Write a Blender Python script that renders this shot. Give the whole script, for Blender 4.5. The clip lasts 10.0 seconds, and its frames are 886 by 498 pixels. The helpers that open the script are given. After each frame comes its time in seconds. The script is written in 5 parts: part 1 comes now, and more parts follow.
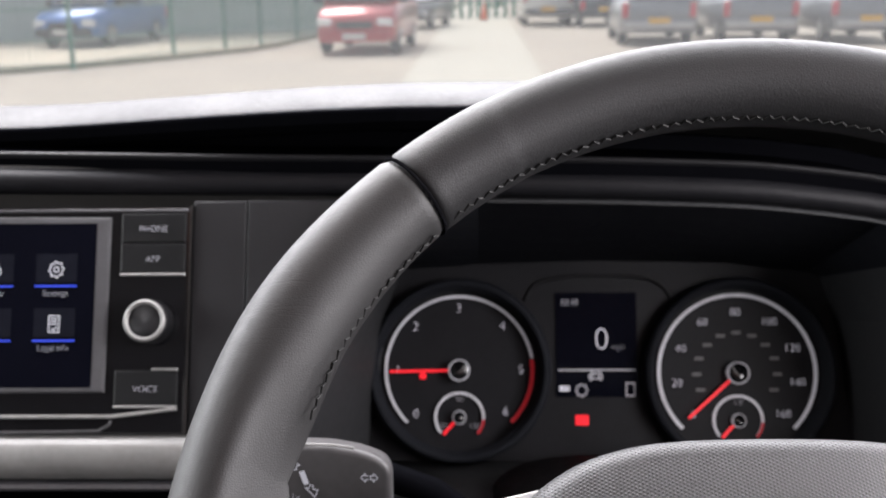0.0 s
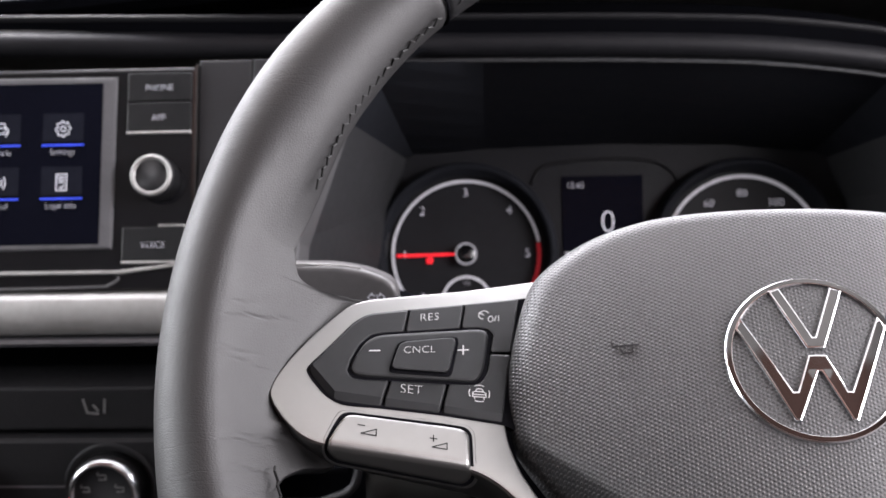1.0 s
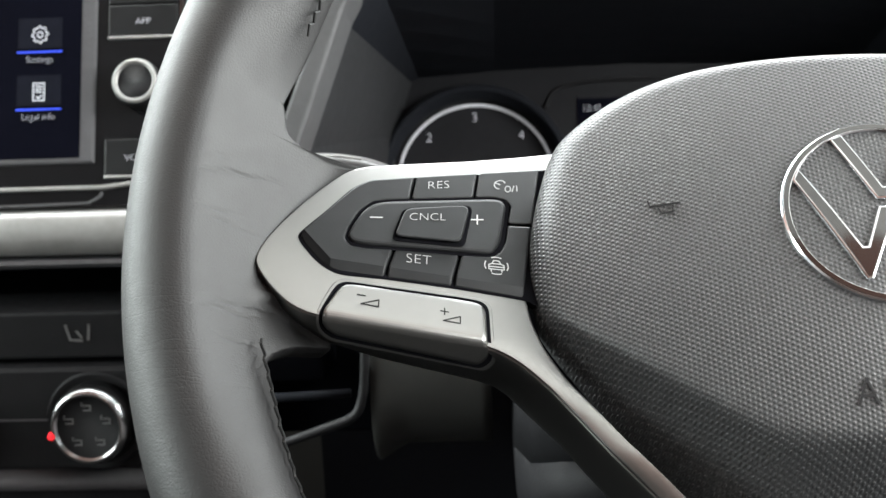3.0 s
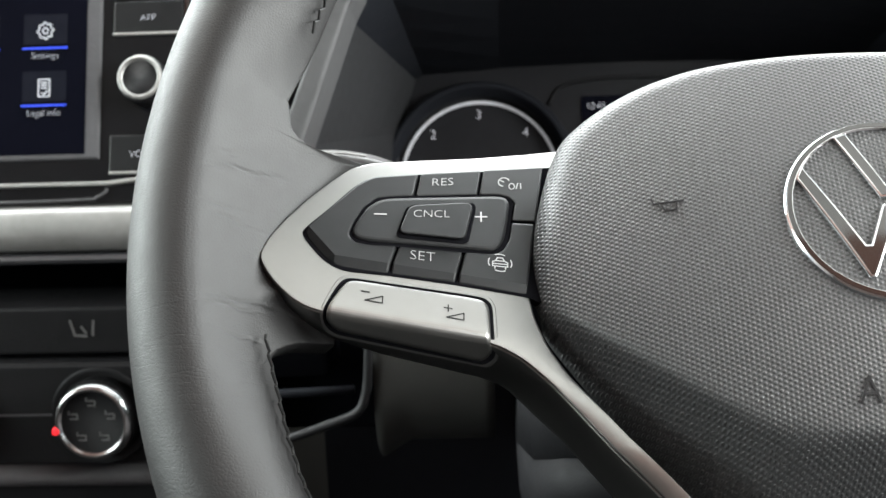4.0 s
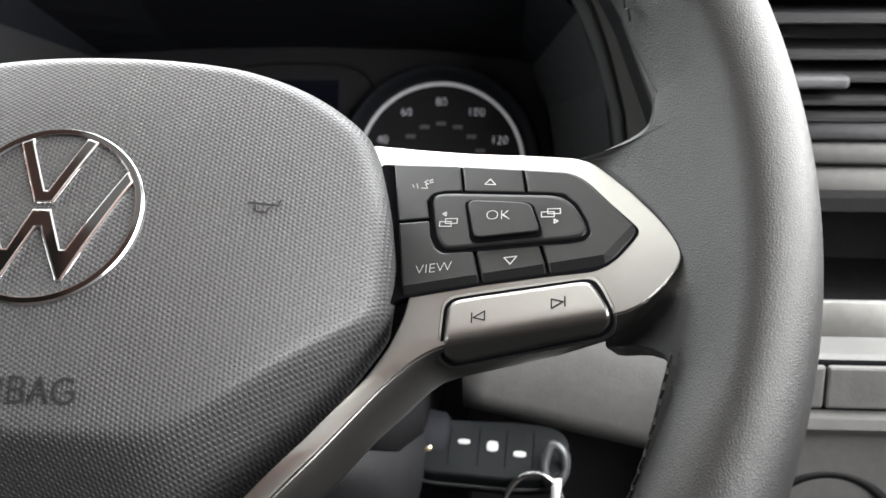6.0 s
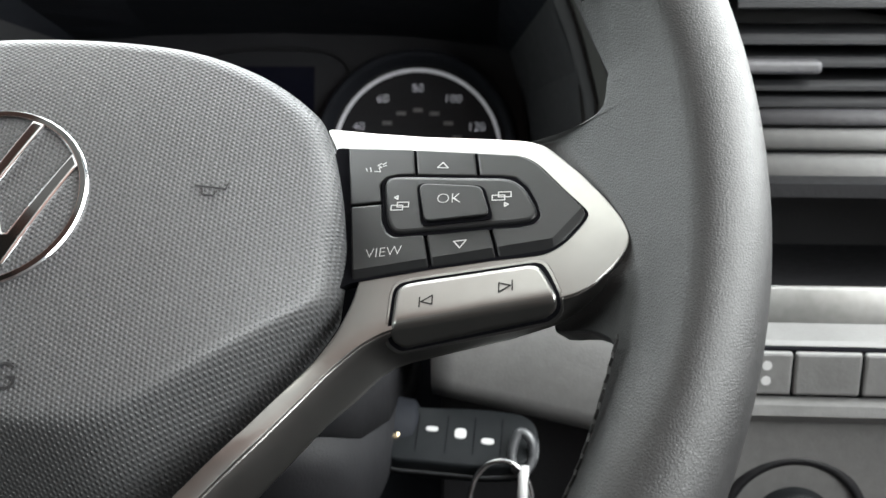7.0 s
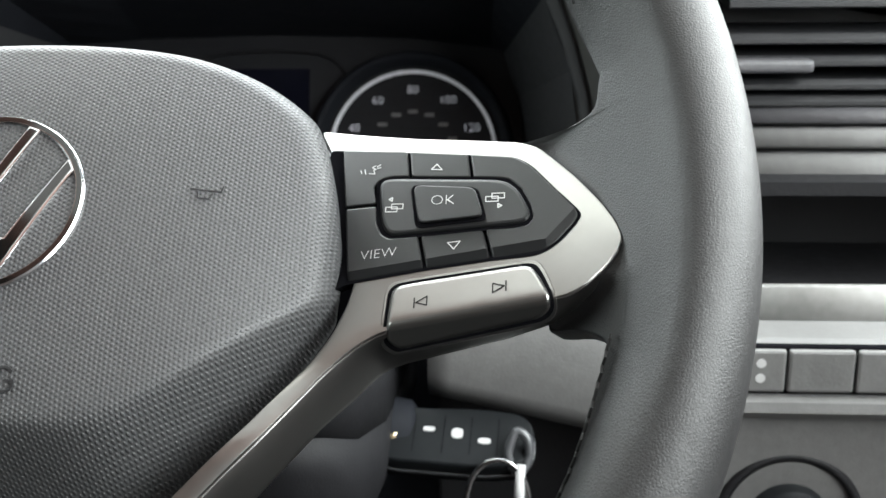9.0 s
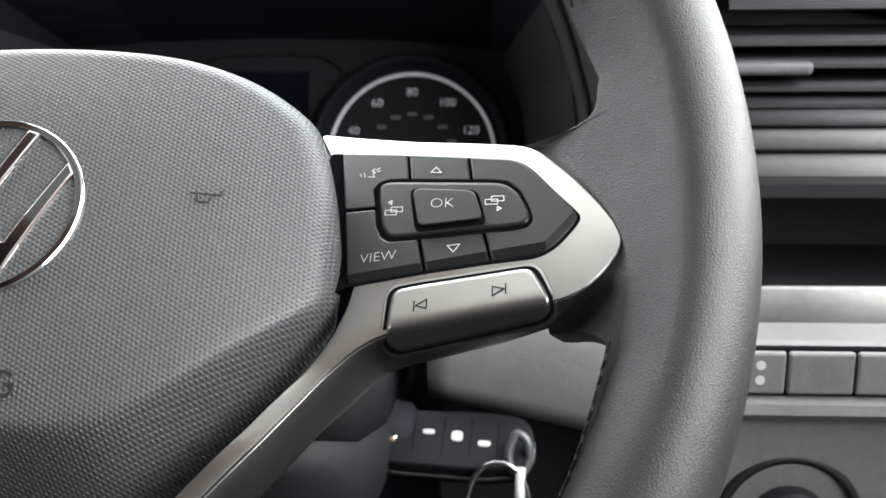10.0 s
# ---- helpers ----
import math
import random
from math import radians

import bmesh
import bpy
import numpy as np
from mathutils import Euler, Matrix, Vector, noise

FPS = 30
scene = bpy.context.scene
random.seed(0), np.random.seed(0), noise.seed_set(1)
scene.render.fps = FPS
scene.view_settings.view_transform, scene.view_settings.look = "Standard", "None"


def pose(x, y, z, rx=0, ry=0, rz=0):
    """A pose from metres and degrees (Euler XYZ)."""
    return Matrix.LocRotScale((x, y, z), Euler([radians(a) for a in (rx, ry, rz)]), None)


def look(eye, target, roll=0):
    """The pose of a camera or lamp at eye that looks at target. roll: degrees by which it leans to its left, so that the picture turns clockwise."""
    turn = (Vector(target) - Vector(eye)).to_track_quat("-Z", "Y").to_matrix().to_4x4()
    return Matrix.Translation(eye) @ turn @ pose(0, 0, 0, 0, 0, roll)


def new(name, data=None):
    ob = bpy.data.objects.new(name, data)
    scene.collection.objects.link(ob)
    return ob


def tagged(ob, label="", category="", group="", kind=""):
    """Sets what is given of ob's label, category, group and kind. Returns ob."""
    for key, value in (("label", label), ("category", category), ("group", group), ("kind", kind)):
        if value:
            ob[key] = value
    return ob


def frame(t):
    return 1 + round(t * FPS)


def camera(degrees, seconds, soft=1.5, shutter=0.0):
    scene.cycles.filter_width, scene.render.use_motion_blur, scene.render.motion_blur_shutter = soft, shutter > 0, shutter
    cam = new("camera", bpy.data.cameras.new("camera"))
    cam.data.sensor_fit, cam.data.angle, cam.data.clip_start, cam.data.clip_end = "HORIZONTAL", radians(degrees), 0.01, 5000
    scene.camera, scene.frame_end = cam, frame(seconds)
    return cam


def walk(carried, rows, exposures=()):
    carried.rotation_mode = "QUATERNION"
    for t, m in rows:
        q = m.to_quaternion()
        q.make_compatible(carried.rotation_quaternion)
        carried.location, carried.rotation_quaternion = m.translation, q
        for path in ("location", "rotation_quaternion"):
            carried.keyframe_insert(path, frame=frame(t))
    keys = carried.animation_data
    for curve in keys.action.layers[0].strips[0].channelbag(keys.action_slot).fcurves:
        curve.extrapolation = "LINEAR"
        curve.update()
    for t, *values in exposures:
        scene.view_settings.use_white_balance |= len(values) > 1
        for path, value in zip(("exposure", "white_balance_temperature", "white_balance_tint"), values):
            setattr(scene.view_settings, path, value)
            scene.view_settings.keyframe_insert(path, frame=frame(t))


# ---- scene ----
cam = camera(45.9, 10.0)
cam.data.dof.use_dof, cam.data.dof.focus_distance, cam.data.dof.aperture_fstop = True, 0.272, 25.0
METRES, EYE, TILT, LEAN, TURN = 0.37, 1.6, -13.0, 0.8, 1.8
NOSE = -1.3  # the van stands slightly nose down
VAN = pose(0, 0, EYE, NOSE) @ pose(0, 0, -EYE)
ROWS = [
    (0.0, 0.0, 0.0, 0.0, -0.0, 0.0, -0.0),
    (0.5, 0.0048, -0.0525, -0.092, 0.18, -0.34, 0.25),
    (0.7, 0.0029, -0.0500, -0.1269, 0.28, -0.42, 0.30),
    (1.0, 0.0013, -0.0021, -0.1837, 0.41, -0.54, 0.51),
    (1.5, -0.0047, 0.0714, -0.2509, 0.58, -0.84, 0.86),
    (2.0, -0.0031, 0.1054, -0.2831, 0.71, -1.02, 1.04),
    (2.5, -0.0033, 0.1051, -0.2824, 0.76, -1.14, 1.11),
    (4.0, -0.0035, 0.1023, -0.2821, 1.01, -1.35, 0.94),
    (4.5, -0.0012, 0.1002, -0.2823, 1.14, -1.62, 0.54),
    (4.7, 0.0138, 0.0982, -0.2836, 1.27, -1.80, 0.35),
    (4.8, 0.0377, 0.0966, -0.2847, 1.36, -1.89, 0.28),
    (5.0, 0.1196, 0.0957, -0.2767, 1.62, -2.06, 0.01),
    (5.2, 0.2201, 0.0928, -0.2635, 1.67, -2.28, -0.21),
    (5.5, 0.3894, 0.081, -0.2479, 2.03, -2.44, -0.68),
    (5.6, 0.4429, 0.0746, -0.2398, 2.09, -2.70, -0.74),
    (5.8, 0.5231, 0.0838, -0.2436, 2.12, -2.98, -0.76),
    (6.0, 0.5721, 0.0961, -0.2586, 2.07, -3.01, -0.97),
    (7.5, 0.6059, 0.1057, -0.2631, 1.82, -3.72, -0.86),
    (8.0, 0.6049, 0.1019, -0.2618, 1.83, -3.61, -0.65),
    (8.5, 0.6053, 0.101, -0.2616, 1.78, -3.57, -0.58),
    (9.0, 0.6069, 0.0996, -0.2619, 1.73, -3.53, -0.53),
    (9.5, 0.6065, 0.1001, -0.2621, 1.67, -3.51, -0.48),
    (10.0, 0.6069, 0.0994, -0.2612, 1.7, -3.42, -0.43),
]
walk(cam, [(t, VAN @ pose(0, 0, EYE, TILT, LEAN, TURN) @ pose(METRES * x, METRES * y, METRES * z, 90 + pitch, roll, yaw)) for t, x, y, z, yaw, pitch, roll in ROWS],
     [(0.0, -0.17, 6450, 16), (0.6, -0.04, 6350, 18), (1.2, 0.18, 6400, 16), (2.0, 0.30, 6400, 6), (4.8, 0.32, 6400, 4), (5.4, 0.08, 6400, 5), (6.2, 0.02, 6500, 8), (7.5, -0.01, 6280, 3), (10.0, -0.01, 6280, 3)])

# ---- light ----
world = bpy.data.worlds.new("overcast_sky")
scene.world = world
world.use_nodes = True
wn, wl = world.node_tree.nodes, world.node_tree.links
wn.clear()
sky = wn.new("ShaderNodeTexSky")
sky.sky_type, sky.sun_disc = "NISHITA", False
sky.sun_elevation, sky.sun_rotation = radians(54), radians(-29)
sky.air_density, sky.dust_density, sky.ozone_density = 1.0, 4.0, 1.0
grey = wn.new("ShaderNodeHueSaturation")
grey.inputs["Saturation"].default_value = 0.35
bg = wn.new("ShaderNodeBackground")
bg.inputs["Strength"].default_value = 0.22
wout = wn.new("ShaderNodeOutputWorld")
wl.new(sky.outputs[0], grey.inputs["Color"])
wl.new(grey.outputs[0], bg.inputs[0])
wl.new(bg.outputs[0], wout.inputs[0])

sun_data = bpy.data.lights.new("sun", "SUN")
sun_data.energy, sun_data.angle, sun_data.color = 2.4, radians(30), (1.0, 0.96, 0.9)
sun = new("sun", sun_data)
sun.matrix_world = look((-5, 9, 14), (0, 0, 0))


def window_light(name, m, wide, high, watts, color):
    lamp = bpy.data.lights.new(name, "AREA")
    lamp.shape, lamp.size, lamp.size_y, lamp.energy, lamp.color = "RECTANGLE", wide, high, watts, color
    ob = new(name, lamp)
    ob.matrix_world = VAN @ m
    return ob


window_light("windscreen_daylight", look((-0.25, 0.671, 1.781), (-0.25, 0.671 - 0.617, 1.781 - 0.787)), 1.5, 0.34, 23, (0.97, 0.98, 1.0))
window_light("passenger_window_daylight", look((-1.17, 0.32, 1.71), (-0.2, 0.30, 1.52)), 1.25, 0.47, 25, (0.95, 1.0, 0.985))
window_light("driver_window_daylight", look((0.535, 0.16, 1.64), (0.0, 0.14, 1.60)), 0.85, 0.30, 17, (1.0, 0.985, 0.975))

# ---- materials ----


def material(name, color, rough=0.5, metal=0.0, grain=0.0, grain_size=0.001, vary=0.15, spread=0.05, glow=0.0, kind="noise", coat=0.0, spec=0.5, crease=0.0):
    """A node material: base colour varied at two scales, grain as fine relief of the given height and size in metres."""
    m = bpy.data.materials.new(name)
    m.use_nodes = True
    nt = m.node_tree
    b = nt.nodes["Principled BSDF"]
    b.inputs["Metallic"].default_value, b.inputs["Coat Weight"].default_value, b.inputs["Specular IOR Level"].default_value = metal, coat, spec
    co = nt.nodes.new("ShaderNodeTexCoord")

    def noise_node(scale, detail=3.0):
        n = nt.nodes.new("ShaderNodeTexNoise")
        n.inputs["Scale"].default_value, n.inputs["Detail"].default_value = scale, detail
        nt.links.new(co.outputs["Object"], n.inputs["Vector"])
        return n

    large, small = noise_node(1 / spread), noise_node(12 / spread, 2.0)
    mix = nt.nodes.new("ShaderNodeMath")
    mix.operation = "ADD"
    nt.links.new(large.outputs["Fac"], mix.inputs[0])
    nt.links.new(small.outputs["Fac"], mix.inputs[1])
    ramp = nt.nodes.new("ShaderNodeMapRange")
    ramp.inputs["From Min"].default_value, ramp.inputs["From Max"].default_value = 0.6, 1.4
    ramp.inputs["To Min"].default_value, ramp.inputs["To Max"].default_value = 1 - vary, 1 + vary
    nt.links.new(mix.outputs[0], ramp.inputs["Value"])
    tint = nt.nodes.new("ShaderNodeVectorMath")
    tint.operation = "SCALE"
    tint.inputs[0].default_value = color
    nt.links.new(ramp.outputs[0], tint.inputs["Scale"])
    nt.links.new(tint.outputs[0], b.inputs["Base Color"])
    gloss = nt.nodes.new("ShaderNodeMath")
    gloss.operation = "MULTIPLY"
    gloss.inputs[1].default_value = rough
    nt.links.new(ramp.outputs[0], gloss.inputs[0])
    nt.links.new(gloss.outputs[0], b.inputs["Roughness"])
    if glow:
        nt.links.new(tint.outputs[0], b.inputs["Emission Color"])
        b.inputs["Emission Strength"].default_value = glow
    if grain:
        bump = nt.nodes.new("ShaderNodeBump")
        bump.inputs["Distance"].default_value = grain
        if kind == "hexagon":
            waves = None
            for a in (0, 60, 120):
                dot = nt.nodes.new("ShaderNodeVectorMath")
                dot.operation = "DOT_PRODUCT"
                k = 2 * math.pi / (grain_size * 0.866)
                dot.inputs[1].default_value = (k * math.cos(radians(a)), k * math.sin(radians(a)), 0)
                nt.links.new(co.outputs["Object"], dot.inputs[0])
                c = nt.nodes.new("ShaderNodeMath")
                c.operation = "COSINE"
                nt.links.new(dot.outputs["Value"], c.inputs[0])
                if waves is None:
                    waves = c
                else:
                    add = nt.nodes.new("ShaderNodeMath")
                    nt.links.new(waves.outputs[0], add.inputs[0])
                    nt.links.new(c.outputs[0], add.inputs[1])
                    waves = add
            height = nt.nodes.new("ShaderNodeMapRange")
            height.interpolation_type = "SMOOTHSTEP"
            height.inputs["From Min"].default_value, height.inputs["From Max"].default_value = -0.6, 1.9
            nt.links.new(waves.outputs[0], height.inputs["Value"])
            nt.links.new(height.outputs[0], bump.inputs["Height"])
        elif kind == "leather":
            cell = nt.nodes.new("ShaderNodeTexVoronoi")
            cell.feature = "DISTANCE_TO_EDGE"
            cell.inputs["Scale"].default_value = 1 / grain_size
            warp = noise_node(0.4 / grain_size)
            push = nt.nodes.new("ShaderNodeVectorMath")
            push.operation = "MULTIPLY_ADD"
            push.inputs[1].default_value = (grain_size, grain_size, grain_size)
            nt.links.new(warp.outputs["Color"], push.inputs[0])
            nt.links.new(co.outputs["Object"], push.inputs[2])
            nt.links.new(push.outputs[0], cell.inputs["Vector"])
            cap = nt.nodes.new("ShaderNodeMapRange")
            cap.inputs["From Max"].default_value = 0.25
            nt.links.new(cell.outputs["Distance"], cap.inputs["Value"])
            folds = noise_node(90.0, 4.0)
            total = nt.nodes.new("ShaderNodeMath")
            total.operation = "MULTIPLY_ADD"
            total.inputs[1].default_value = 1.2
            nt.links.new(folds.outputs["Fac"], total.inputs[0])
            nt.links.new(cap.outputs[0], total.inputs[2])
            height = total
            if crease:  # long shallow folds across the hide, in patches
                stretch = nt.nodes.new("ShaderNodeMapping")
                stretch.inputs["Scale"].default_value = (30, 250, 50)
                nt.links.new(co.outputs["Object"], stretch.inputs["Vector"])
                lines = nt.nodes.new("ShaderNodeTexNoise")
                lines.inputs["Scale"].default_value, lines.inputs["Detail"].default_value = 1.0, 2.0
                nt.links.new(stretch.outputs[0], lines.inputs["Vector"])
                dist = nt.nodes.new("ShaderNodeMath")
                near = nt.nodes.new("ShaderNodeMath")
                near.operation = "SUBTRACT"
                near.inputs[1].default_value = 0.5
                nt.links.new(lines.outputs["Fac"], near.inputs[0])
                dist.operation = "ABSOLUTE"
                nt.links.new(near.outputs[0], dist.inputs[0])
                line = nt.nodes.new("ShaderNodeMapRange")
                line.inputs["From Max"].default_value, line.inputs["To Min"].default_value, line.inputs["To Max"].default_value = 0.03, -crease, 0.0
                nt.links.new(dist.outputs[0], line.inputs["Value"])
                where = noise_node(26.0, 1.0)
                patch = nt.nodes.new("ShaderNodeMapRange")
                patch.inputs["From Min"].default_value, patch.inputs["From Max"].default_value = 0.54, 0.66
                nt.links.new(where.outputs["Fac"], patch.inputs["Value"])
                cut = nt.nodes.new("ShaderNodeMath")
                cut.operation = "MULTIPLY_ADD"
                nt.links.new(line.outputs[0], cut.inputs[0])
                nt.links.new(patch.outputs[0], cut.inputs[1])
                nt.links.new(total.outputs[0], cut.inputs[2])
                height = cut
            nt.links.new(height.outputs[0], bump.inputs["Height"])
        else:
            fine = noise_node(1 / grain_size, 4.0)
            nt.links.new(fine.outputs["Fac"], bump.inputs["Height"])
        nt.links.new(bump.outputs[0], b.inputs["Normal"])
    return m


# Grained and creased hides differ in tone: each side's light is in the colour.
LEATHER = material("grey_black_leather", (0.0075, 0.0075, 0.0078), 0.52, grain=0.000045, grain_size=0.0008, vary=0.10, kind="leather", spec=0.42)
LEATHER_WORN = material("creased_grey_black_leather", (0.0115, 0.0112, 0.0115), 0.55, grain=0.00003, grain_size=0.0009, vary=0.10, kind="leather", spec=0.45, crease=1.0)
AIRBAG = material("pimpled_airbag_plastic", (0.050, 0.0505, 0.052), 0.44, grain=0.00034, grain_size=0.00126, vary=0.05, kind="hexagon", spec=0.5)
SATIN = material("satin_silver_paint", (0.235, 0.231, 0.224), 0.34, 1.0, vary=0.03)
SATIN_DARK = material("dark_satin_plastic", (0.06, 0.062, 0.066), 0.35, 0.2, grain=0.00002, grain_size=0.0005)
BUTTON = material("soft_black_button_plastic", (0.0085, 0.0088, 0.0094), 0.42, grain=0.00002, grain_size=0.0004, spec=0.2)
GAP = material("black_gap_plastic", (0.005, 0.005, 0.006), 0.6, spec=0.0)
PRINT = material("white_print", (0.36, 0.36, 0.36), 0.5, vary=0.04)
PRINT_BLACK = material("black_print", (0.008, 0.008, 0.008), 0.55, vary=0.04, spec=0.12)
CHROME = material("polished_chrome", (0.62, 0.62, 0.63), 0.14, 1.0, vary=0.05)
CHROME_DARK = material("smoked_chrome", (0.30, 0.30, 0.305), 0.22, 1.0, vary=0.05)
THREAD = material("black_stitching_thread", (0.014, 0.014, 0.014), 0.5, spec=0.25)
DASH = material("dark_grained_dash_plastic", (0.008, 0.008, 0.009), 0.55, grain=0.0002, grain_size=0.0016, spec=0.2)
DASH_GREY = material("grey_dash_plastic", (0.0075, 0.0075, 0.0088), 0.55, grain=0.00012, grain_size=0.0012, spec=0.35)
DASH_TOP = material("grey_black_dash_pad", (0.050, 0.049, 0.053), 0.5, grain=0.0003, grain_size=0.002)
ROLL_SKIN = material("matt_black_roll", (0.0062, 0.0062, 0.0074), 0.5, grain=0.0001, grain_size=0.0016, spec=0.16)
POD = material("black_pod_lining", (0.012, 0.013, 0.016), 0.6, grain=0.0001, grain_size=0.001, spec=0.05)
PIANO = material("piano_black_gloss", (0.006, 0.006, 0.007), 0.08, coat=0.6)
STRIP = material("brushed_silver_dash_strip", (0.26, 0.257, 0.25), 0.5, 0.6, grain=0.00002, grain_size=0.0004)
FACE = material("dial_face", (0.012, 0.012, 0.0138), 0.5, spec=0.15)
RING = material("dial_ring_white", (0.5, 0.5, 0.53), 0.4, glow=0.25)
LIT = material("lit_white_legend", (0.65, 0.65, 0.71), 0.5, glow=0.55)
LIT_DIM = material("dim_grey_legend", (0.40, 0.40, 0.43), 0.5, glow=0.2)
RED = material("glowing_red", (0.85, 0.02, 0.03), 0.4, glow=0.8)
RED_DIM = material("dim_red_band", (0.40, 0.012, 0.02), 0.5, glow=0.3)
LEATHER_TOP = material("smooth_black_leather", (0.0085, 0.0085, 0.0092), 0.56, grain=0.00004, grain_size=0.0010, vary=0.12, kind="leather", spec=0.36)
BLUE = material("glowing_blue", (0.02, 0.05, 0.55), 0.4, glow=0.5)
SCREEN = material("dark_screen", (0.0024, 0.0026, 0.0050), 0.12, glow=0.4, spec=0.08)
TILE = material("screen_tile", (0.0065, 0.0070, 0.0105), 0.2, glow=0.4, spec=0.1)
# Dash plastic again, paler where daylight falls: the light is in the colour.
GREY_LIT = material("lit_grey_dash_plastic", (0.105, 0.104, 0.103), 0.5, grain=0.00012, grain_size=0.0012)
FRAME_GREY = material("grey_pod_frame", (0.068, 0.068, 0.070), 0.55, grain=0.00012, grain_size=0.0012, spec=0.35)
BRASS = material("warm_brass", (0.75, 0.6, 0.38), 0.25, 0.9)
# Unseen roof tone, set bright for what the spoke trim reflects.
LINING = material("light_grey_headlining", (0.75, 0.75, 0.74), 0.9, grain=0.0004, grain_size=0.002)
PAD_TOP = material("grey_dash_pad", (0.0165, 0.0165, 0.0178), 0.6, grain=0.0003, grain_size=0.002, spec=0.3)
CHEEK = material("grey_pod_cheek", (0.022, 0.0224, 0.0240), 0.6, grain=0.0001, grain_size=0.001, spec=0.2)
FOB_BLACK = material("matt_black_fob", (0.008, 0.009, 0.010), 0.5, grain=0.00002, grain_size=0.0005, spec=0.1)
SHROUD = material("grey_column_plastic", (0.0105, 0.0105, 0.0118), 0.6, grain=0.0001, grain_size=0.001, spec=0.15)
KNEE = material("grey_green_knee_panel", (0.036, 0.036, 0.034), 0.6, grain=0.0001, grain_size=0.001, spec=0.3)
# Near black without sheen: the shade in recesses is put into the colour.
SHADE_BLACK = material("shade_black_plastic", (0.0030, 0.0031, 0.0040), 0.8, grain=0.0001, grain_size=0.001, spec=0.0)
STALK = material("black_stalk_plastic", (0.058, 0.056, 0.057), 0.4, grain=0.00002, grain_size=0.0005, spec=0.4)
CARPET = material("dark_floor_covering", (0.007, 0.007, 0.0074), 0.9, grain=0.001, grain_size=0.004)
LIT_SCREEN = material("lit_screen_drawing", (0.40, 0.41, 0.45), 0.5, glow=0.3)
# Unseen cab tones below are chosen for their reflections in the wheel's trim.
WARM_REFLECTOR = material("warm_reflector_panel", (0.29, 0.175, 0.15), 0.9, grain=0.0004, grain_size=0.002)
REFLECT_GREY = material("reflector_grey", (0.34, 0.31, 0.315), 0.7, grain=0.0003, grain_size=0.002)
REAR_REFLECTOR = material("warm_rear_reflector", (0.12, 0.092, 0.084), 0.8, grain=0.0003, grain_size=0.002)
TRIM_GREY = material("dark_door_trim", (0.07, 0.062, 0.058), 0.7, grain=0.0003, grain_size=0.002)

# ---- mesh helpers ----


def finish(bm, smooth=False):
    bmesh.ops.recalc_face_normals(bm, faces=bm.faces)
    if smooth:
        for f in bm.faces:
            f.smooth = True


def part(name, bm, mat, parent=None, label="", smooth=False):
    finish(bm, smooth)
    me = bpy.data.meshes.new(name)
    if smooth == "edges":  # smooth but for the sharp edges
        for f in bm.faces:
            f.smooth = True
        for e in bm.edges:
            e.smooth = len(e.link_faces) == 2 and e.calc_face_angle(0.0) < 0.45
    bm.to_mesh(me)
    bm.free()
    me.materials.append(mat)
    ob = new(name, me)
    if parent is not None:
        ob.parent = parent
    if label:
        ob["label"] = label
    return ob


def thing(name, label, category, m=None, group="", kind=""):
    ob = new(name)
    ob.empty_display_size = 0.02
    ob.matrix_world = m if m is not None else VAN
    return tagged(ob, label, category, group, kind)


def prism(poly, low, high, bevel=0.0, segments=2, to=None, cuts=()):
    """A plate over a polygon in the plane, with a rounded upper edge; to: maps (u, v, h) into place."""
    bm = bmesh.new()
    base = [bm.verts.new((x, y, low)) for x, y in poly]
    top = [bm.verts.new((x, y, high)) for x, y in poly]
    n = len(poly)
    bm.faces.new(base[::-1])
    lid = bm.faces.new(top)
    for i in range(n):
        bm.faces.new((base[i], base[(i + 1) % n], top[(i + 1) % n], top[i]))
    if bevel:
        bmesh.ops.recalc_face_normals(bm, faces=bm.faces)
        edges = [e for e in bm.edges if all(abs(v.co.z - high) < 1e-7 for v in e.verts)]
        bmesh.ops.bevel(bm, geom=edges, offset=bevel, segments=segments, profile=0.5, affect="EDGES", clamp_overlap=True)
    for co, no in cuts:
        bmesh.ops.bisect_plane(bm, geom=list(bm.verts) + list(bm.edges) + list(bm.faces), plane_co=co, plane_no=no)
    if to and len(poly) > 12:
        bmesh.ops.triangulate(bm, faces=[f for f in bm.faces if len(f.verts) > 4])
    if to:
        for v in bm.verts:
            v.co = to(*v.co)
    return bm


def box(x0, x1, y0, y1, z0, z1, bevel=0.0, segments=2):
    bm = bmesh.new()
    bmesh.ops.create_cube(bm, size=1.0, matrix=Matrix.Translation(((x0 + x1) / 2, (y0 + y1) / 2, (z0 + z1) / 2)) @ Matrix.Diagonal((x1 - x0, y1 - y0, z1 - z0, 1)))
    if bevel:
        bmesh.ops.bevel(bm, geom=list(bm.edges), offset=bevel, segments=segments, profile=0.5, affect="EDGES", clamp_overlap=True)
    return bm


def grid(rows, closed=False, caps=False):
    """A skin over rows of points; closed: each row closes on itself."""
    bm = bmesh.new()
    vs = [[bm.verts.new(p) for p in row] for row in rows]
    n = len(rows[0])
    for a, b in zip(vs, vs[1:]):
        for j in range(n if closed else n - 1):
            bm.faces.new((a[j], a[(j + 1) % n], b[(j + 1) % n], b[j]))
    if caps:
        bm.faces.new(vs[0][::-1])
        bm.faces.new(vs[-1])
    return bm


